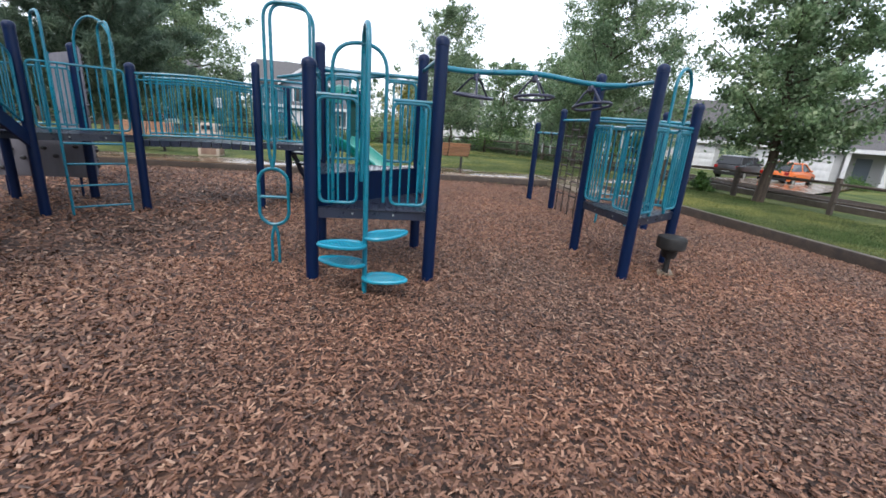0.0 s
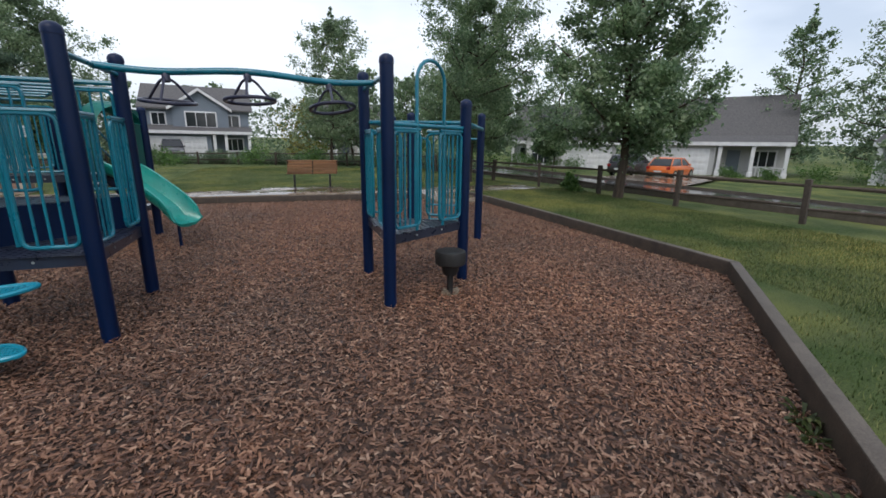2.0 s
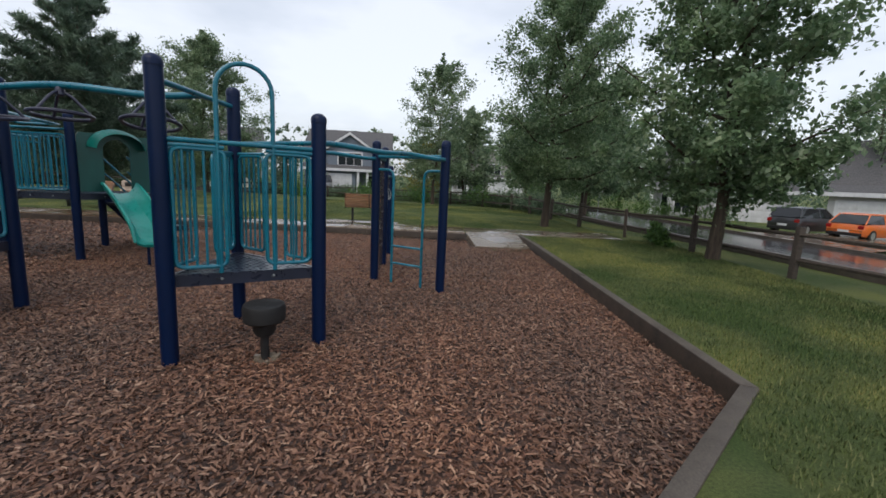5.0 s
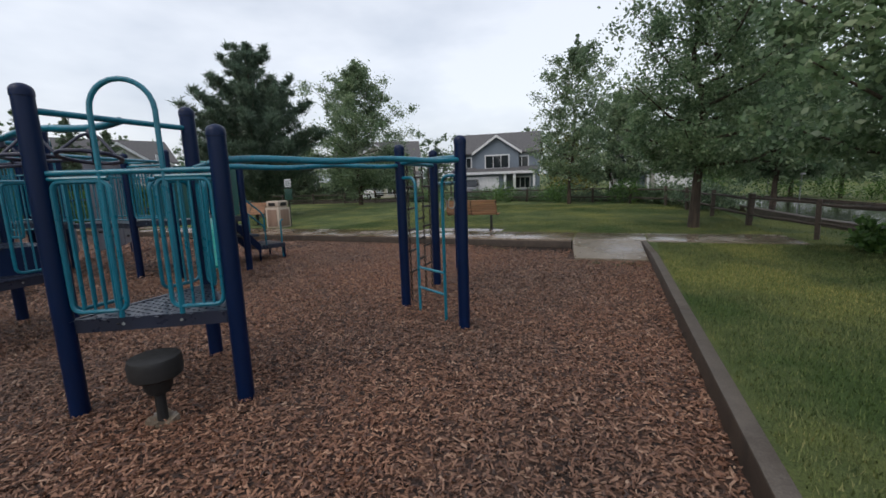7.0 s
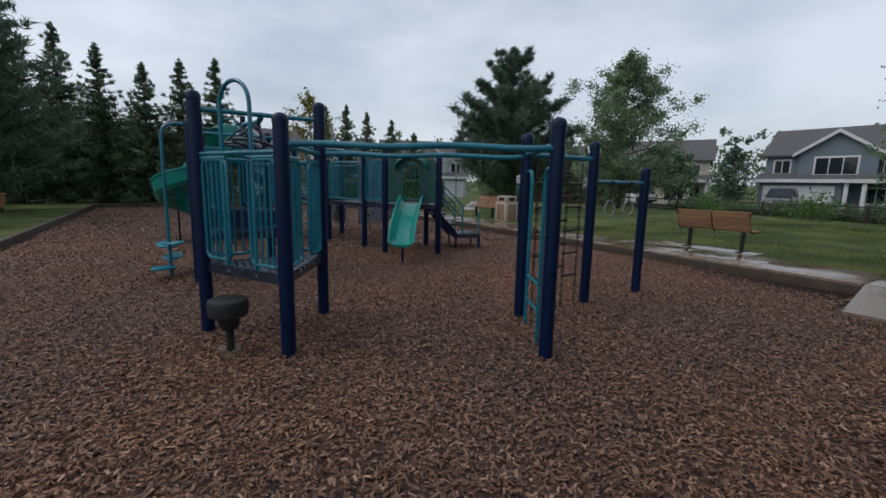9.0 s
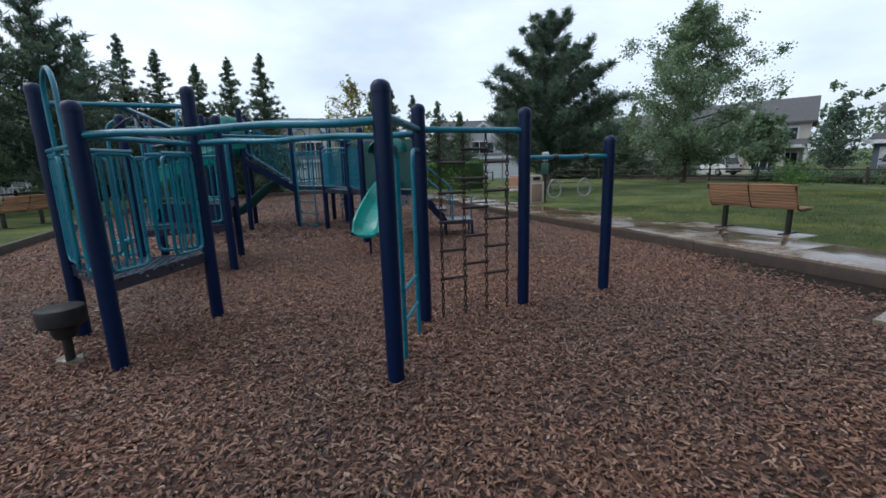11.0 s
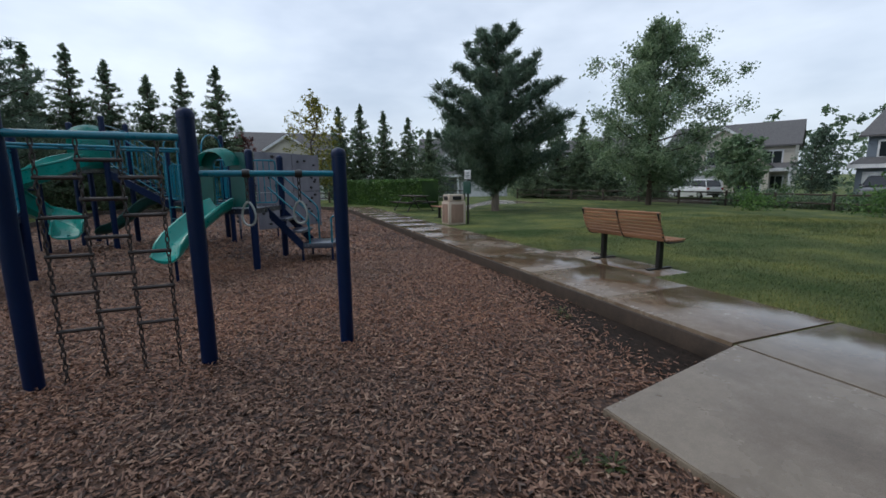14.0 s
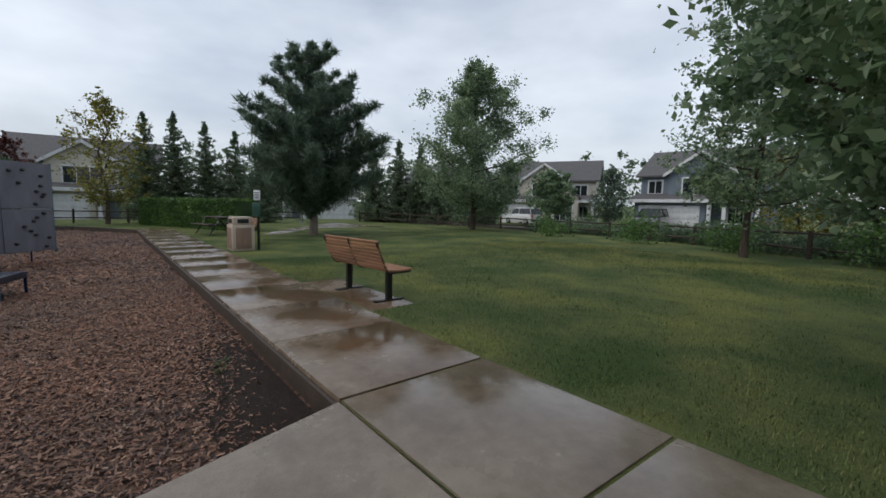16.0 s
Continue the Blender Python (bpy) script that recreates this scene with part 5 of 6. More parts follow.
def broadleaf(x, y, h, w, bare, seed, leaf, leaves=9000, size=0.11, label="", bark=BARK, sparse=1.0, girth=0.0145):
    """A young street tree: leader with ascending limbs, leaf clumps along the twigs."""
    t = thing("tree", label or "young broadleaf tree with grey-brown trunk and green crown", "tree", pose(x, y, float(land(x, y))), "trees round the park")
    rs = np.random.RandomState(seed)
    bm = bmesh.new()
    lead = [Vector((rs.normal(0, 0.05) * i, rs.normal(0, 0.05) * i, h * 0.93 * i / 7)) for i in range(8)]
    lead[0].z = -0.2
    r0 = girth * h
    sweep(bm, lead, r0, 9, radii=[r0 * (1.25 if i == 0 else (1 - i / 7.6)) for i in range(8)])
    cent, spr = [], []
    n = 30
    for i in range(n):
        u = (i / (n - 1)) ** 1.25
        z0 = bare + (h * 0.86 - bare) * u
        at = Vector((lead[-1].x * z0 / h, lead[-1].y * z0 / h, z0))
        ang = i * 2.399 + rs.uniform(-0.4, 0.4)
        ln = w / 2 * max(0.16, math.sin(math.pi * (0.30 + 0.66 * u)) ** 0.85) * rs.uniform(0.70, 1.06)
        up = 0.16 + 0.75 * u
        d = Vector((math.cos(ang), math.sin(ang), up))
        tip = at + d * ln + Vector((0, 0, 0.1 * ln))
        midp = at + d * ln * 0.5 - Vector((0, 0, 0.05 * ln))
        rb = max(0.010, r0 * 0.38 * (1 - 0.6 * u))
        sweep(bm, [at, midp, tip], rb, 6, radii=[rb, rb * 0.65, rb * 0.2])
        for k in range(11):
            f = 0.22 + 0.78 * (k + rs.uniform(0, 0.9)) / 11
            c = at.lerp(midp, f * 2) if f < 0.5 else midp.lerp(tip, f * 2 - 1)
            j = rs.normal(0, 0.11 * ln + 0.05, 3)
            cc = (c.x + j[0], c.y + j[1], c.z + j[2] * 0.7)
            cent.append(cc)
            spr.append((0.24 + 0.10 * ln) * rs.uniform(0.7, 1.25))
            if k % 2 == 0:
                sweep(bm, [c, Vector(cc)], 0.008, 4, radii=[0.009, 0.003])
    for k in range(6):
        cent.append((lead[-1].x + rs.normal(0, 0.08), lead[-1].y + rs.normal(0, 0.08), h * (0.86 + 0.024 * k)))
        spr.append(0.26 - 0.03 * k)
    part("trunk", bm, bark, t)
    v, f = cloud(cent, np.array(spr) * (0.35 + 0.65 * w / 5.0) * 0.9, int(leaves * sparse / len(cent)), size, rs)
    crown = new("crown", mesh_from("crown", v, f, leaf))
    crown.parent = t
    return t


def conifer(x, y, h, w, bare, seed, leaf, leaves=9000, size=0.16, label="", spire=False, bark=BARK, name="conifer"):
    """A conifer: whorled limbs, upswept tips carrying tufts of needles."""
    t = thing(name, label or "dense dark green conifer", "tree", pose(x, y, float(land(x, y))), "trees round the park")
    rs = np.random.RandomState(seed)
    bm = bmesh.new()
    r0 = 0.025 * h
    sweep(bm, [(0, 0, -0.2), (0.03, 0, h * 0.4), (0, 0.02, h * 0.98)], r0, 8, radii=[r0, r0 * 0.6, 0.01])
    cent, spr = [], []
    tiers = 30 if spire else 15
    for i in range(tiers):
        u = i / (tiers - 1)
        z = bare + (h * 0.97 - bare) * u
        rad = w / 2 * ((1 - u) ** (0.85 if spire else 0.54)) * (0.82 if u < 0.08 else 1.0) + 0.06
        for k in range(7 if u < 0.7 else 5):
            a = k * 2 * math.pi / 7 + i * 1.3 + rs.uniform(-0.35, 0.35)
            ln = rad * (rs.uniform(0.55, 1.25) if spire else rs.uniform(0.72, 1.14))
            rise = (0.06 if spire else 0.42) * ln
            zb = z + rs.uniform(-0.5, 0.5) * (h - bare) / tiers
            tip = Vector((ln * math.cos(a), ln * math.sin(a), zb + rise))
            at = Vector((0, 0, zb - 0.1 * ln))
            sweep(bm, [at, tip], 0.02, 5, radii=[max(0.012, r0 * 0.22), 0.006])
            m = max(2, int(ln / (0.32 if not spire else 0.28)))
            for j in range(m):
                f = (j + 0.7) / m
                c = at.lerp(tip, f)
                cent.append((c.x + rs.normal(0, 0.05), c.y + rs.normal(0, 0.05), c.z + 0.06 * f + rs.normal(0, 0.05)))
                spr.append((0.30 - 0.07 * f) * (0.8 + 0.1 * w) * (0.95 * (1.0 - 0.35 * u) if spire else 1.0) * (1.05 - 0.6 * u))
    for k in range(4):
        cent.append((0, 0, h * (0.93 + 0.025 * k)))
        spr.append(0.13 - 0.025 * k)
    part("trunk", bm, bark, t)
    v, f = cloud(cent, spr, max(5, int(leaves / len(cent))), size, rs, 0.75, slim=0.11 if spire else 0.055, lift=0.5 if spire else 1.0)
    crown = new("crown", mesh_from("crown", v, f, leaf))
    crown.parent = t
    return t


broadleaf(12.27, 10.72, 8.8, 4.9, 1.5, 11, LEAF, 50000, 0.112, "broadleaf street tree with dark trunk and full green crown")
broadleaf(9.72, 16.2, 8.6, 5.2, 1.65, 12, LEAF, 64000, 0.09, "broadleaf street tree with dark trunk and full green crown")
broadleaf(5.1, 26.4, 8.6, 5.2, 1.5, 13, LEAFPALE, 20000, 0.125, "slender broadleaf tree with sparse pale green crown", sparse=1.0, girth=0.011)
broadleaf(-10.3, 29.2, 10.4, 7.4, 1.3, 14, LEAFPALE, 50000, 0.15, "broadleaf tree on the lawn with pale green crown")
conifer(-8.7, 18.5, 8.1, 7.2, 1.3, 21, NEEDLE, 90000, 0.32, "bushy dark blue-green pine with pale leaning trunk", bark=PALEBARK, name="pine")
for i, (x, y, h) in enumerate([(-19.8, -5.6, 9.0), (-19.9, -3.7, 8.8), (-20.0, -1.9, 8.9), (-20.4, -0.3, 8.3), (-20.2, 1.7, 7.6), (-20.0, 3.5, 8.0), (-20.5, 5.3, 8.4)]):
    conifer(x, y, h, 4.9, 0.3, 30 + i, CEDAR, 14500, 0.25, "narrow pointed green conifer in a row", spire=True)
for i, (x, y, h, w, lf, kind) in enumerate([(-12.6, -2.4, 8.9, 6.0, NEEDLE, "c"), (-9.0, -7.5, 10.0, 6.5, NEEDLE, "c"), (-20.0, -9.0, 11.5, 6.5, NEEDLE, "c"), (-4.0, -10.0, 9.5, 7.0, LEAF, "b"), (-10.2, -5.6, 9.3, 6.6, LEAF, "b")]):
    if kind == "c":
        conifer(x, y, h, w, 0.8, 50 + i, lf, 24000, 0.40, "tall dark conifer beyond the play area")
    else:
        broadleaf(x, y, h, w, 1.6, 50 + i, lf, 16000, 0.17, "dense broadleaf tree beyond the play area")
broadleaf(-21.6, 10.9, 7.9, 4.4, 1.2, 61, LEAFYEL, 4200, 0.17, "sparse yellow-green tree beyond the hedge")
broadleaf(-32.3, 5.6, 6.3, 3.8, 1.0, 62, LEAFRED, 4000, 0.18, "dark red-leaved garden tree")
for i, (x, y, h) in enumerate([(-25.0, 12.9, 7.2), (-25.2, 14.6, 7.5), (-26.0, 16.6, 7.2), (-25.0, 18.4, 6.6), (-23.0, 19.6, 5.4), (-18.7, 33.0, 5.8), (-20.5, 32.0, 6.6), (-15.6, 34.4, 5.4), (-23.5, 29.0, 6.4), (-21.8, 30.6, 7.0)]):
    conifer(x, y, h, 4.3, 0.2, 70 + i, CEDAR, 10500, 0.25, "dense garden conifer behind the court", spire=True)
for i, (x, y, h, w) in enumerate([(17.5, 37.0, 8.5, 6.5), (12.5, 39.0, 8.0, 6.5), (20.5, 38.5, 7.5, 6.0), (24.0, 33.0, 4.2, 3.4), (7.0, 33.0, 7.0, 5.5), (13.5, 24.5, 7.2, 5.6), (14.8, 29.5, 7.6, 5.8), (-15.8, 43.5, 5.4, 4.6), (-36.0, 44.0, 6.5, 5.0), (-24.5, 36.0, 4.6, 4.2), (39.0, 36.0, 13.5, 7.5), (31.0, 43.0, 13.5, 7.5), (45.0, 21.0, 14.0, 7.5), (46.0, 29.0, 14.5, 7.0), (40.0, 12.0, 12.0, 7.0)]):
    broadleaf(x, y, h, w, 1.4, 90 + i, LEAF if i % 2 else LEAFPALE, 8000, 0.25, "broadleaf tree across the street")
broadleaf(-13.6, 49.2, 6.2, 3.8, 0.8, 107, NEEDLE, 6000, 0.2, "dark dense tree between two houses")
broadleaf(4.0, 36.5, 5.0, 4.6, 0.4, 108, LEAFYEL, 4200, 0.17, "yellow-green shrubby tree across the street")

broadleaf(27.2, 11.4, 5.6, 3.2, 1.6, 119, LEAFPALE, 5000, 0.17, "small pale-trunked tree in a front garden", bark=PALEBARK)


def shrub(x, y, r, h, seed, leaf=HEDGE):
    rs = np.random.RandomState(seed)
    cent = rs.normal(0, 0.42, (26, 3)) * [r, r, h * 0.55] + [0, 0, h * 0.5]
    cent[:, 2] = np.abs(cent[:, 2])
    v, f = cloud(cent, np.full(26, r * 0.42), 42, 0.12, rs)
    v[:, 2] = np.maximum(v[:, 2], 0.0)
    ob = new("shrub", mesh_from("shrub", v, f, leaf))
    ob.location = (x, y, float(land(x, y)))
    return tagged(ob, "low rounded green garden shrub", "shrub", "garden shrubs")


for i, (x, y, r, h) in enumerate([(24.0, 33.5, 1.0, 1.3), (26.0, 33.0, 1.1, 1.2), (22.5, 34.5, 1.0, 1.2), (37.0, 20.5, 1.2, 1.2), (38.5, 18.0, 1.6, 1.8), (36.0, 23.0, 0.8, 0.8), (34.5, 25.0, 0.8, 0.8), (8.2, 27.0, 1.2, 1.2), (4.0, 28.5, 1.2, 1.1), (0.5, 28.8, 1.2, 1.1), (-4.0, 29.2, 1.2, 1.1), (-30.0, 50.0, 1.6, 1.4), (-27.0, 52.0, 1.6, 1.4), (-18.0, 53.0, 1.4, 1.5), (-10.5, 54.0, 1.6, 1.5), (12.0, 12.6, 0.34, 0.5), (15.5, 33.0, 1.6, 1.5), (18.0, 33.5, 1.7, 1.6), (20.5, 33.0, 1.5, 1.3), (13.0, 35.5, 1.8, 1.7)]):
    shrub(x, y, r, h, 200 + i)
# dark shrubs planted along the outer side of the fence
for i, p in enumerate(offset_line(dense(FENCE[7:14], 4), 0.95)):
    k = random.Random(400 + i)
    shrub(p.x + k.uniform(-0.2, 0.2), p.y + k.uniform(-0.2, 0.2), k.uniform(0.75, 1.05), k.uniform(0.65, 0.95), 300 + i, CEDAR)

# clipped hedge
rs = np.random.RandomState(5)
ha, hb2 = np.array([-20.6, 13.0]), np.array([-13.0, 16.6])
n = 15000
u, w_, z = rs.uniform(0, 1, n), rs.uniform(-0.65, 0.65, n), rs.uniform(0.0, 1.50, n)
face = rs.randint(0, 3, n)
w_ = np.where(face == 0, -0.65, np.where(face == 1, 0.65, w_)) + rs.normal(0, 0.035, n)
z = np.where(face == 2, 1.50, z) + rs.normal(0, 0.03, n)
dirh = (hb2 - ha) / np.linalg.norm(hb2 - ha)
pc = ha + (hb2 - ha) * u[:, None] + np.array([-dirh[1], dirh[0]]) * w_[:, None]
v, f = cloud(np.column_stack([pc, np.maximum(z, 0.03)]), np.full(n, 0.05), 1, 0.13, rs)
v[:, 2] = np.maximum(v[:, 2], 0.0)
hedge = thing("hedge", "long clipped rectangular green hedge", "hedge", pose(0, 0, 0.18))
core = slab([tuple(ha + np.array([-dirh[1], dirh[0]]) * -0.6), tuple(hb2 + np.array([-dirh[1], dirh[0]]) * -0.6), tuple(hb2 + np.array([-dirh[1], dirh[0]]) * 0.6), tuple(ha + np.array([-dirh[1], dirh[0]]) * 0.6)], 0.0, 1.46, 0.05)
part("core", core, HEDGE, hedge)
hl = new("leaves", mesh_from("leaves", v, f, HEDGE))
hl.parent = hedge

# far wooded skyline
rs = np.random.RandomState(17)
cent, spr = [], []
for i in range(430):
    a = radians(-25 + 300 * (i + rs.uniform(-0.4, 0.4)) / 430)
    d, h = rs.uniform(84, 112), rs.uniform(8.0, 14.5)
    x, y = 3 + d * math.cos(a), 9 + d * math.sin(a)
    g = float(land(x, y))
    for z, r in ((0.14, 2.7), (0.38, 2.5), (0.64, 1.9), (0.88, 1.0)):
        cent.append((x, y, g + h * z))
        spr.append(r)
v, f = cloud(cent, spr, 34, 0.75, rs)
tagged(new("far_woods", mesh_from("far_woods", v, f, CEDAR)), "distant misty wooded skyline", "woods", kind="stuff")

# ---------------------------------------------------------------- houses and cars


def gable_roof(bm, x0, x1, y0, y1, z, rise, over=0.4, along="x", thick=0.16):
    """Two roof slopes with thickness and overhang over a rectangle."""
    X0, X1, Y0, Y1 = x0 - over, x1 + over, y0 - over, y1 + over
    if along == "x":
        ym = (y0 + y1) / 2
        k = rise / ((y1 - y0) / 2)
        e = z - over * k
        sec = [(Y0, e), (ym, z + rise), (Y1, e)]
        pts = lambda a: [(a, y, h) for y, h in sec]
        ends = (X0, X1)
    else:
        xm = (x0 + x1) / 2
        k = rise / ((x1 - x0) / 2)
        e = z - over * k
        sec = [(X0, e), (xm, z + rise), (X1, e)]
        pts = lambda a: [(x, a, h) for x, h in sec]
        ends = (Y0, Y1)
    lay = []
    for a in ends:
        p = pts(a)
        lay.append([bm.verts.new(v) for v in p] + [bm.verts.new((v[0], v[1], v[2] + thick)) for v in p])
    a, b = lay
    for i, j in ((0, 1), (1, 2)):
        bm.faces.new((a[i], a[j], b[j], b[i]))
        bm.faces.new((a[i + 3], a[j + 3], b[j + 3], b[i + 3]))
        bm.faces.new((a[i], a[j], a[j + 3], a[i + 3]))
        bm.faces.new((b[i], b[j], b[j + 3], b[i + 3]))
    for i in (0, 2):
        bm.faces.new((a[i], b[i], b[i + 3], a[i + 3]))


def gable_wall(x0, x1, y, z, rise, depth):
    bm = bmesh.new()
    for a in (y, y + depth):
        vs = [bm.verts.new(v) for v in ((x0, a, z), (x1, a, z), ((x0 + x1) / 2, a, z + rise))]
        bm.faces.new(vs)
    v = list(bm.verts)
    for i, j in ((0, 1), (1, 2), (2, 0)):
        bm.faces.new((v[i], v[j], v[j + 3], v[i + 3]))
    return bm


def window(h, x, y, z, w, t, cols=2, rows=1):
    wn_ = part("window", boxed(x - w / 2 - 0.1, y - 0.05, z - 0.1, x + w / 2 + 0.1, y + 0.02, z + t + 0.1, 0.01), WHITE, h, "white window frame")
    cw, ch = w / cols, t / rows
    for i in range(cols):
        for j in range(rows):
            part("pane", boxed(x - w / 2 + i * cw + 0.04, y - 0.062, z + j * ch + 0.04, x - w / 2 + (i + 1) * cw - 0.04, y - 0.045, z + (j + 1) * ch - 0.04), GLASS, wn_)
    return wn_


def garage(h, x, y, z, w, t):
    g_ = part("garage_door", boxed(x - w / 2 - 0.15, y - 0.04, z, x + w / 2 + 0.15, y + 0.02, z + t + 0.15, 0.01), WHITE, h, "white panelled garage door")
    for i in range(4):
        for j in range(4):
            part("panel", boxed(x - w / 2 + i * w / 4 + 0.08, y - 0.065, z + j * t / 4 + 0.06, x - w / 2 + (i + 1) * w / 4 - 0.08, y - 0.042, z + (j + 1) * t / 4 - 0.06, 0.012), WHITE, g_)
    return g_


def house(x, y, yaw, wall, label, W=11.0, Dp=9.0, mirror=False, bay=False, low=False):
    """A gabled house facing local -y: garage and porch below, front gable above; low: one storey under a tall sweeping roof."""
    eave, rise = (3.1, 3.9) if low else (5.3, 2.5)
    h = thing("house", label, "house", pose(x, y, float(land(x, y)) - 0.1, 0, 0, yaw) @ Matrix.Diagonal((-1 if mirror else 1, 1, 1, 1)), "houses round the park")
    part("wall", boxed(-W / 2, 0, 0, W / 2, Dp, eave, 0.0), wall, h, smooth=False)
    part("garage_block", boxed(-W / 2 + 0.05, -1.6, 0, -W / 2 + 6.0, 0.02, 2.75), wall, h, smooth=False)
    if not low:
        part("wing", boxed(-W / 2 + 2.6, -0.55, 2.9, -W / 2 + 7.8, 0.02, 5.3), wall, h, smooth=False)
        part("gable", gable_wall(-W / 2 + 2.6, -W / 2 + 7.8, -0.55, 5.3, 1.75, 0.5), wall, h, smooth=False)
    bm = bmesh.new()
    gable_roof(bm, -W / 2, W / 2, 0, Dp, eave, rise, 0.45, "x")
    part("roof", bm, SHINGLE, h, "dark grey shingle roof", smooth=False)
    for xe in (-W / 2, W / 2):
        bm = bmesh.new()
        for a in (xe - 0.01, xe + 0.01):
            bm.faces.new([bm.verts.new(v) for v in ((a, 0, eave), (a, Dp, eave), (a, Dp / 2, eave + rise))])
        vv = list(bm.verts)
        for i, j in ((0, 1), (1, 2), (2, 0)):
            bm.faces.new((vv[i], vv[j], vv[j + 3], vv[i + 3]))
        part("end_gable", bm, wall, h, smooth=False)
    if not low:
        bm = bmesh.new()
        gable_roof(bm, -W / 2 + 2.6, -W / 2 + 7.8, -0.55, 3.0, 5.3, 1.75, 0.4, "y")
        part("front_roof", bm, SHINGLE, h, smooth=False)
        for s in (-1, 1):
            cxg = -W / 2 + 5.2
            a = Vector((cxg + s * 3.0, -0.99, 5.3 - 0.27))
            b = Vector((cxg, -0.99, 5.3 + 1.75))
            bm = bmesh.new()
            for k in (-0.02, 0.03):
                for p, dz in ((a, -0.1), (a, 0.2), (b, 0.2), (b, -0.1)):
                    bm.verts.new((p.x, p.y + k, p.z + dz))
            bmesh.ops.convex_hull(bm, input=bm.verts)
            part("barge_board", bm, WHITE, h, smooth=False)
    bm = bmesh.new()
    vs = []
    for k, z in ((-2.1, 2.75), (0.0, 3.35)):
        for xx in (-W / 2 - 0.35, W / 2 + 0.2):
            for dz in (0, 0.16):
                vs.append(bm.verts.new((xx, k, z + dz)))
    bmesh.ops.convex_hull(bm, input=bm.verts)
    part("porch_roof", bm, SHINGLE, h, smooth=False)
    part("fascia", boxed(-W / 2 - 0.36, -2.16, 2.62, W / 2 + 0.21, -2.08, 2.92), WHITE, h, smooth=False)
    garage(h, -W / 2 + 3.0, -1.62, 0.0, 4.8, 2.2)
    for k, xx in enumerate((-W / 2 + 6.3, W / 2 - 2.4, W / 2 - 0.15)):
        p_ = part("porch_post", boxed(xx - 0.14, -1.95, 0.0, xx + 0.14, -1.67, 2.65, 0.02), WHITE, h)
        part("plinth", boxed(xx - 0.2, -2.0, 0.0, xx + 0.2, -1.62, 0.5, 0.02), WHITE, p_)
    part("door", boxed(W / 2 - 4.2, -0.06, 0.15, W / 2 - 3.25, 0.02, 2.25, 0.01), SIDING_BLUE, h, "dark front door")
    window(h, W / 2 - 1.6, 0.0, 0.9, 1.7, 1.3, 3)
    if not low:
        window(h, -W / 2 + 5.2, -0.55, 3.35, 2.8, 1.5, 3)
        window(h, -W / 2 + 1.3, 0.0, 3.5, 1.2, 1.2, 2)
        window(h, W / 2 - 1.7, 0.0, 3.4, 1.5, 1.25, 2)
    if bay:
        part("bay", boxed(W / 2 - 4.9, -2.2, 0, W / 2 - 1.7, 0.02, 3.2), wall, h, smooth=False)
        part("bay_gable", gable_wall(W / 2 - 4.9, W / 2 - 1.7, -2.2, 3.2, 1.2, 0.4), wall, h, smooth=False)
        bm = bmesh.new()
        gable_roof(bm, W / 2 - 4.9, W / 2 - 1.7, -2.2, 0.0, 3.2, 1.2, 0.3, "y")
        part("bay_roof", bm, SHINGLE, h, smooth=False)
        window(h, W / 2 - 3.3, -2.2, 0.5, 2.0, 2.3, 3, 2)
    n_ = 9
    rl = part("porch_rail", boxed(W / 2 - 2.3, -1.84, 0.85, W / 2 - 0.3, -1.78, 0.92), WHITE, h)
    for i in range(n_):
        xx = W / 2 - 2.25 + i * 1.9 / (n_ - 1)
        part("baluster", boxed(xx - 0.03, -1.83, 0.05, xx + 0.03, -1.79, 0.86), WHITE, rl)
    return h


def yaw_to(x, y, tx, ty):
    """Turn about z so that local -y looks from (x, y) to (tx, ty)."""
    return math.degrees(math.atan2(ty - y, tx - x)) + 90


HOUSES = [(-7.2, 53.2, 0.0, 6.0, SIDING_BLUE, "two-storey slate blue house with white trim and garage", False, False),
          (-23.6, 52.4, 2.0, 8.0, SIDING_TAN, "two-storey tan house with white-framed bay window", False, True),
          (-39.5, 47.5, -20, 14, SIDING_WHITE, "two-storey off-white house behind trees", False, False),
          (38.4, 30.2, 10, 8.0, SIDING_WHITE, "off-white house with tall grey roof, white garage and porch", False, False, True),
          (31.2, 42.6, 8, 9.5, SIDING_WHITE, "off-white house with tall grey roof and bay window", True, True, True),
          (43.5, 14.5, 10, 4, SIDING_WHITE, "two-storey off-white house with grey gable roof", True, False),
          (11.0, 66.0, 6, 14, SIDING_GREY, "two-storey warm grey house behind street trees", True, False),
          (-41.0, 9.0, 4, 9, SIDING_TAN, "two-storey tan house beyond the hedge", False, False),
          (-42.0, 30.0, 4, 14, SIDING_WHITE, "two-storey off-white house beyond the court", True, False),
          (-30.0, -18.0, 4, 8, SIDING_GREY, "two-storey grey house behind dark trees", False, False),
          (-46.0, -4.0, 4, 8, SIDING_GREY, "two-storey grey house behind conifers", True, False)]
for x, y, tx, ty, wl_, lb_, mi, by, *lw in HOUSES:
    house(x, y, yaw_to(x, y, tx, ty), wl_, lb_, 9.8 if wl_ is SIDING_BLUE else 11.0, mirror=mi, bay=by, low=bool(lw))


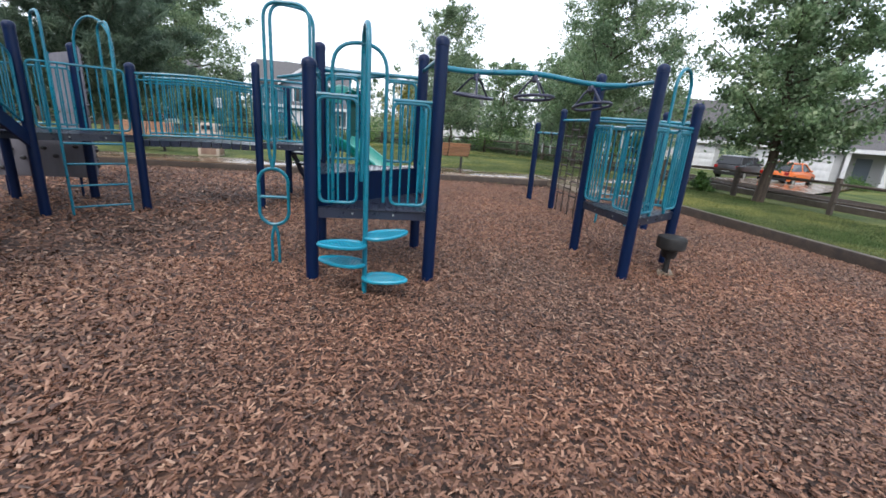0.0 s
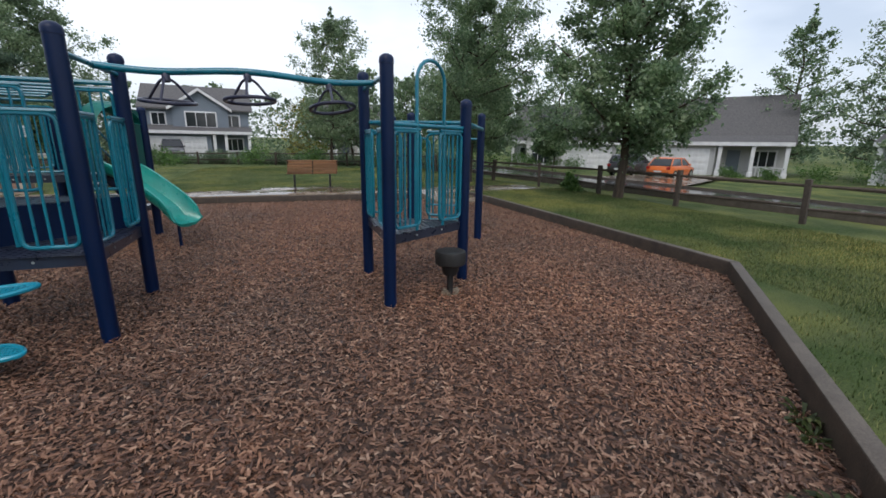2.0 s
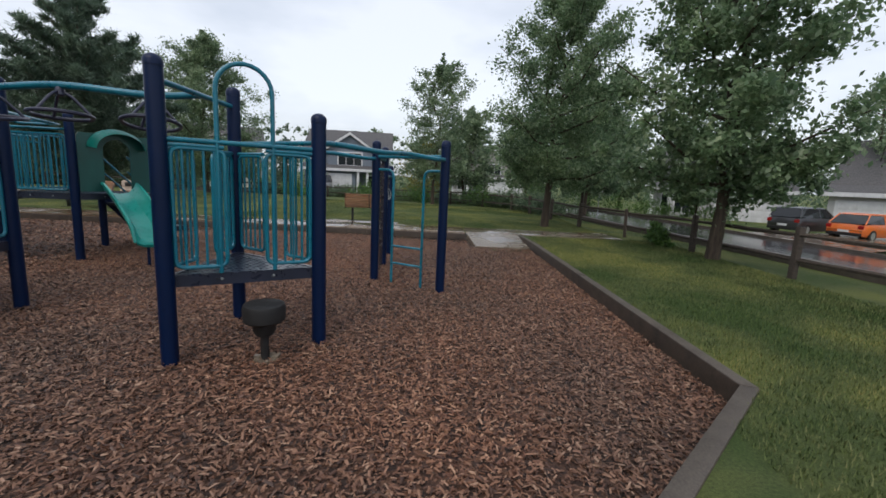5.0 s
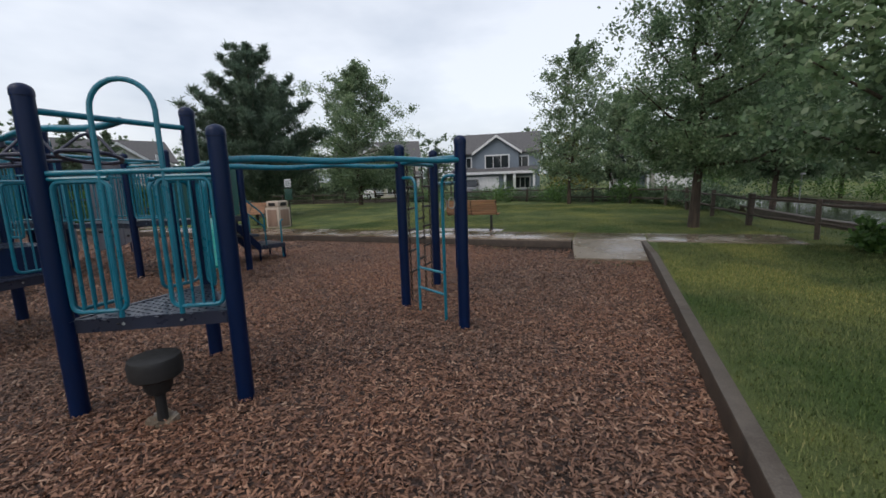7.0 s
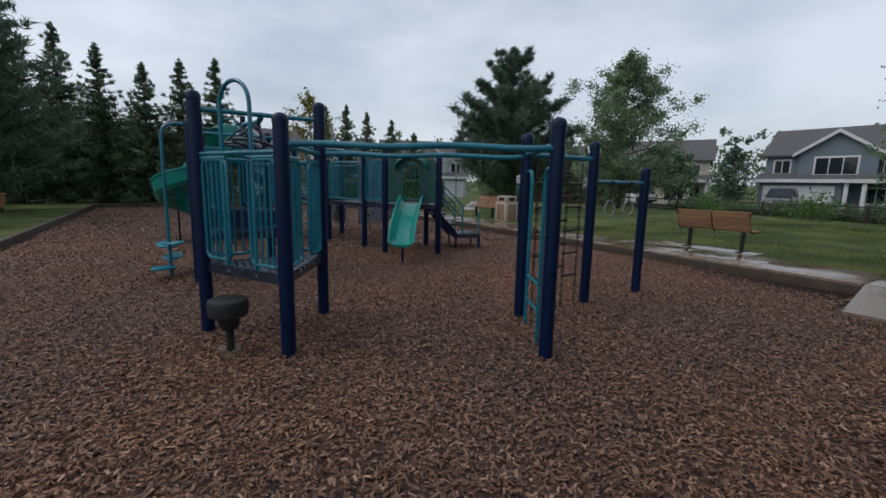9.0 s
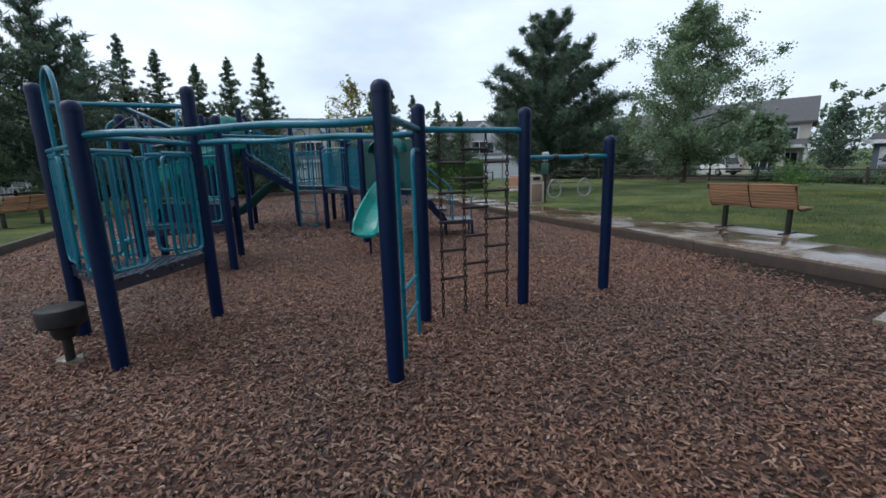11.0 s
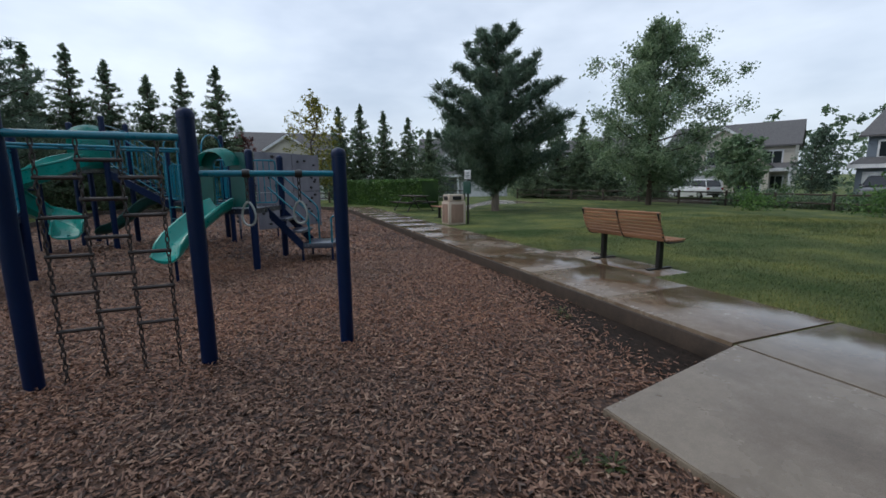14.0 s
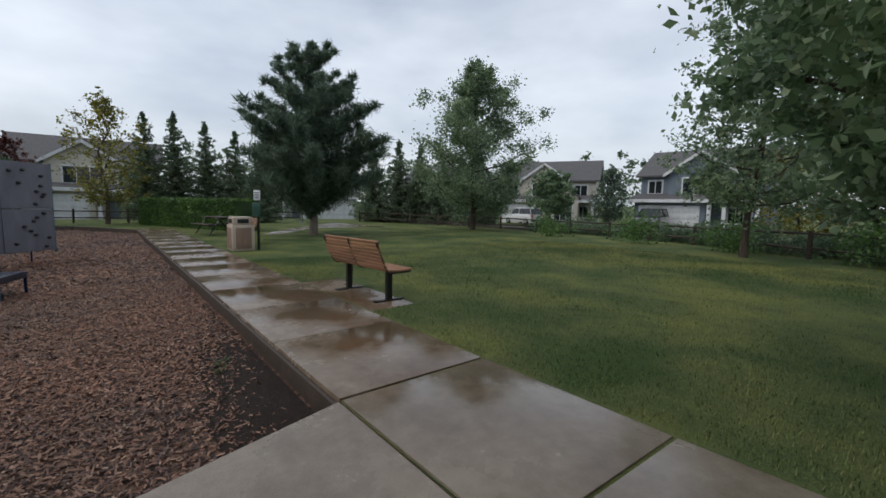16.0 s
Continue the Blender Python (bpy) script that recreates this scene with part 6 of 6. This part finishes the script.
def car(x, y, yaw, paint, label, L=4.4, Wd=1.8, H=1.5, tall=False):
    """A car facing local +x: lofted body, glazing, lamps, four wheels."""
    c = thing("car", label, "car", pose(x, y, float(land(x, y)) + 0.07, 0, 0, yaw), "parked cars")
    bm = bmesh.new()
    roof = H
    belt = 0.62 * H
    st = [(-L / 2, 0.42, belt * 0.72, 0.86), (-L / 2 + 0.08, 0.28, belt * 0.95, 0.94), (-L / 2 + 0.7, 0.24, belt, 1.0), (0.0, 0.22, belt, 1.0), (L / 2 - 1.2, 0.24, belt * 0.97, 1.0), (L / 2 - 0.35, 0.26, belt * 0.82, 0.95), (L / 2 - 0.06, 0.32, belt * 0.66, 0.86), (L / 2, 0.42, belt * 0.55, 0.80)]
    rows = []
    for xx, lo, hi, w in st:
        hw = Wd / 2 * w
        rows.append([bm.verts.new(v) for v in ((xx, -hw * 0.92, lo), (xx, -hw, lo + 0.18), (xx, -hw, hi - 0.12), (xx, -hw * 0.93, hi), (xx, 0, hi + 0.02), (xx, hw * 0.93, hi), (xx, hw, hi - 0.12), (xx, hw, lo + 0.18), (xx, hw * 0.92, lo))])
    for a, b in zip(rows, rows[1:]):
        for k in range(9):
            bm.faces.new((a[k], a[(k + 1) % 9], b[(k + 1) % 9], b[k]))
    bm.faces.new(rows[0])
    bm.faces.new(rows[-1][::-1])
    body = part("body", bm, paint, c)
    r0, r1 = (-L / 2 + 0.15, -L / 2 + 0.45) if tall else (-L / 2 + 0.2, -L / 2 + 0.75)
    f1, f0 = L / 2 - 1.85, L / 2 - 1.05
    bm = bmesh.new()
    low_, top_ = [], []
    hw, tw = Wd / 2 * 0.93, Wd / 2 * 0.74
    for xx, w in ((r0, hw), (f0, hw)):
        low_ += [bm.verts.new((xx, -w, belt - 0.03)), bm.verts.new((xx, w, belt - 0.03))]
    for xx, w in ((r1, tw), (f1, tw)):
        top_ += [bm.verts.new((xx, -w, roof - 0.05)), bm.verts.new((xx, w, roof - 0.05))]
    bmesh.ops.convex_hull(bm, input=bm.verts)
    bmesh.ops.bevel(bm, geom=bm.edges[:], offset=0.05, segments=2, affect="EDGES")
    part("glazing", bm, CARGLASS, body, "dark car windows")
    bm = bmesh.new()
    for xx, w, z in ((r1 - 0.05, tw, roof - 0.075), (f1 + 0.08, tw, roof - 0.075), (r1 + 0.1, tw * 0.92, roof), (f1 - 0.15, tw * 0.92, roof)):
        for s in (-1, 1):
            bm.verts.new((xx, s * w, z))
    bmesh.ops.convex_hull(bm, input=bm.verts)
    part("roof", bm, paint, body)
    for s in (-1, 1):
        for (xa, za), (xb, zb) in (((r0, belt), (r1, roof - 0.05)), ((f0, belt), (f1, roof - 0.05)), ((-0.25, belt), (-0.2, roof - 0.05))):
            part("pillar", tube([(xa, s * hw * 0.99, za), (xb, s * tw * 1.01, zb)], 0.035, 6), paint, body)
        part("tail_lamp", boxed(-L / 2 - 0.01, s * Wd * 0.40 - 0.12, belt * 0.72, -L / 2 + 0.12, s * Wd * 0.40 + 0.12, belt * 0.72 + 0.2, 0.02), TAIL, body, "red tail lamp")
        part("headlamp", boxed(L / 2 - 0.2, s * Wd * 0.36 - 0.16, belt * 0.62, L / 2 - 0.03, s * Wd * 0.36 + 0.16, belt * 0.62 + 0.13, 0.03), RINGM, body, "clear headlamp")
        part("mirror", boxed(f0 - 0.35, s * (Wd / 2 + 0.02) - 0.07, belt, f0 - 0.2, s * (Wd / 2 + 0.02) + 0.07, belt + 0.13, 0.03), paint, body)
    part("plate_bar", boxed(-L / 2 - 0.015, -0.26, belt * 0.5, -L / 2 + 0.05, 0.26, belt * 0.5 + 0.12), WHITE, body)
    part("bumper", boxed(-L / 2 - 0.03, -Wd * 0.44, 0.28, -L / 2 + 0.2, Wd * 0.44, 0.46, 0.04), BLACK, body)
    for xx in (-L / 2 + 0.85, L / 2 - 0.85):
        for s in (-1, 1):
            m = Matrix.Translation((xx, s * (Wd / 2 - 0.1), 0.33)) @ Matrix.Rotation(radians(90), 4, "X")
            wh = part("wheel", lathe([(0.20, -0.11), (0.31, -0.11), (0.33, -0.07), (0.33, 0.07), (0.31, 0.11), (0.20, 0.11)], 22, m), BLACK, c, "black tyre")
            part("rim", lathe([(0.03, -0.115), (0.19, -0.118), (0.2, -0.09), (0.2, 0.09), (0.19, 0.118), (0.03, 0.115)], 16, m), RINGM, wh)
    return c


car(29.9, 26.0, 21, ORANGE, "bright orange hatchback parked on a driveway")
car(28.4, 28.5, 24, DARKCAR, "dark grey estate car parked beside the orange one", 4.6, 1.85, 1.65, True)
car(-8.7, 48.3, -75, DARKCAR, "dark van parked on the driveway of a blue house", 4.9, 1.95, 1.9, True)
car(-22.0, 46.6, 172, WHITECAR, "white estate car parked on the street", 4.7, 1.9, 1.75, True)
strip("driveway", [Vector((19.5, 22.0)), Vector((33.0, 30.6))], [Vector((22.5, 18.0)), Vector((36.6, 26.4))], 0.05, CONCRETE, "wet concrete driveway in front of a garage", "driveway")


def street_sign(x, y, h, yaw):
    s = thing("street_sign", "small pale road sign on a thin steel pole", "sign", pose(x, y, float(land(x, y)), 0, 0, yaw), "road signs")
    part("pole", tube([(0, 0, -0.1), (0, 0, h)], 0.03, 8), RINGM, s)
    part("plate", boxed(-0.2, -0.045, h - 0.55, 0.2, -0.03, h, 0.005), WHITE, s)


street_sign(15.4, 28.1, 1.9, 10)
street_sign(15.6, 34.2, 1.7, 10)
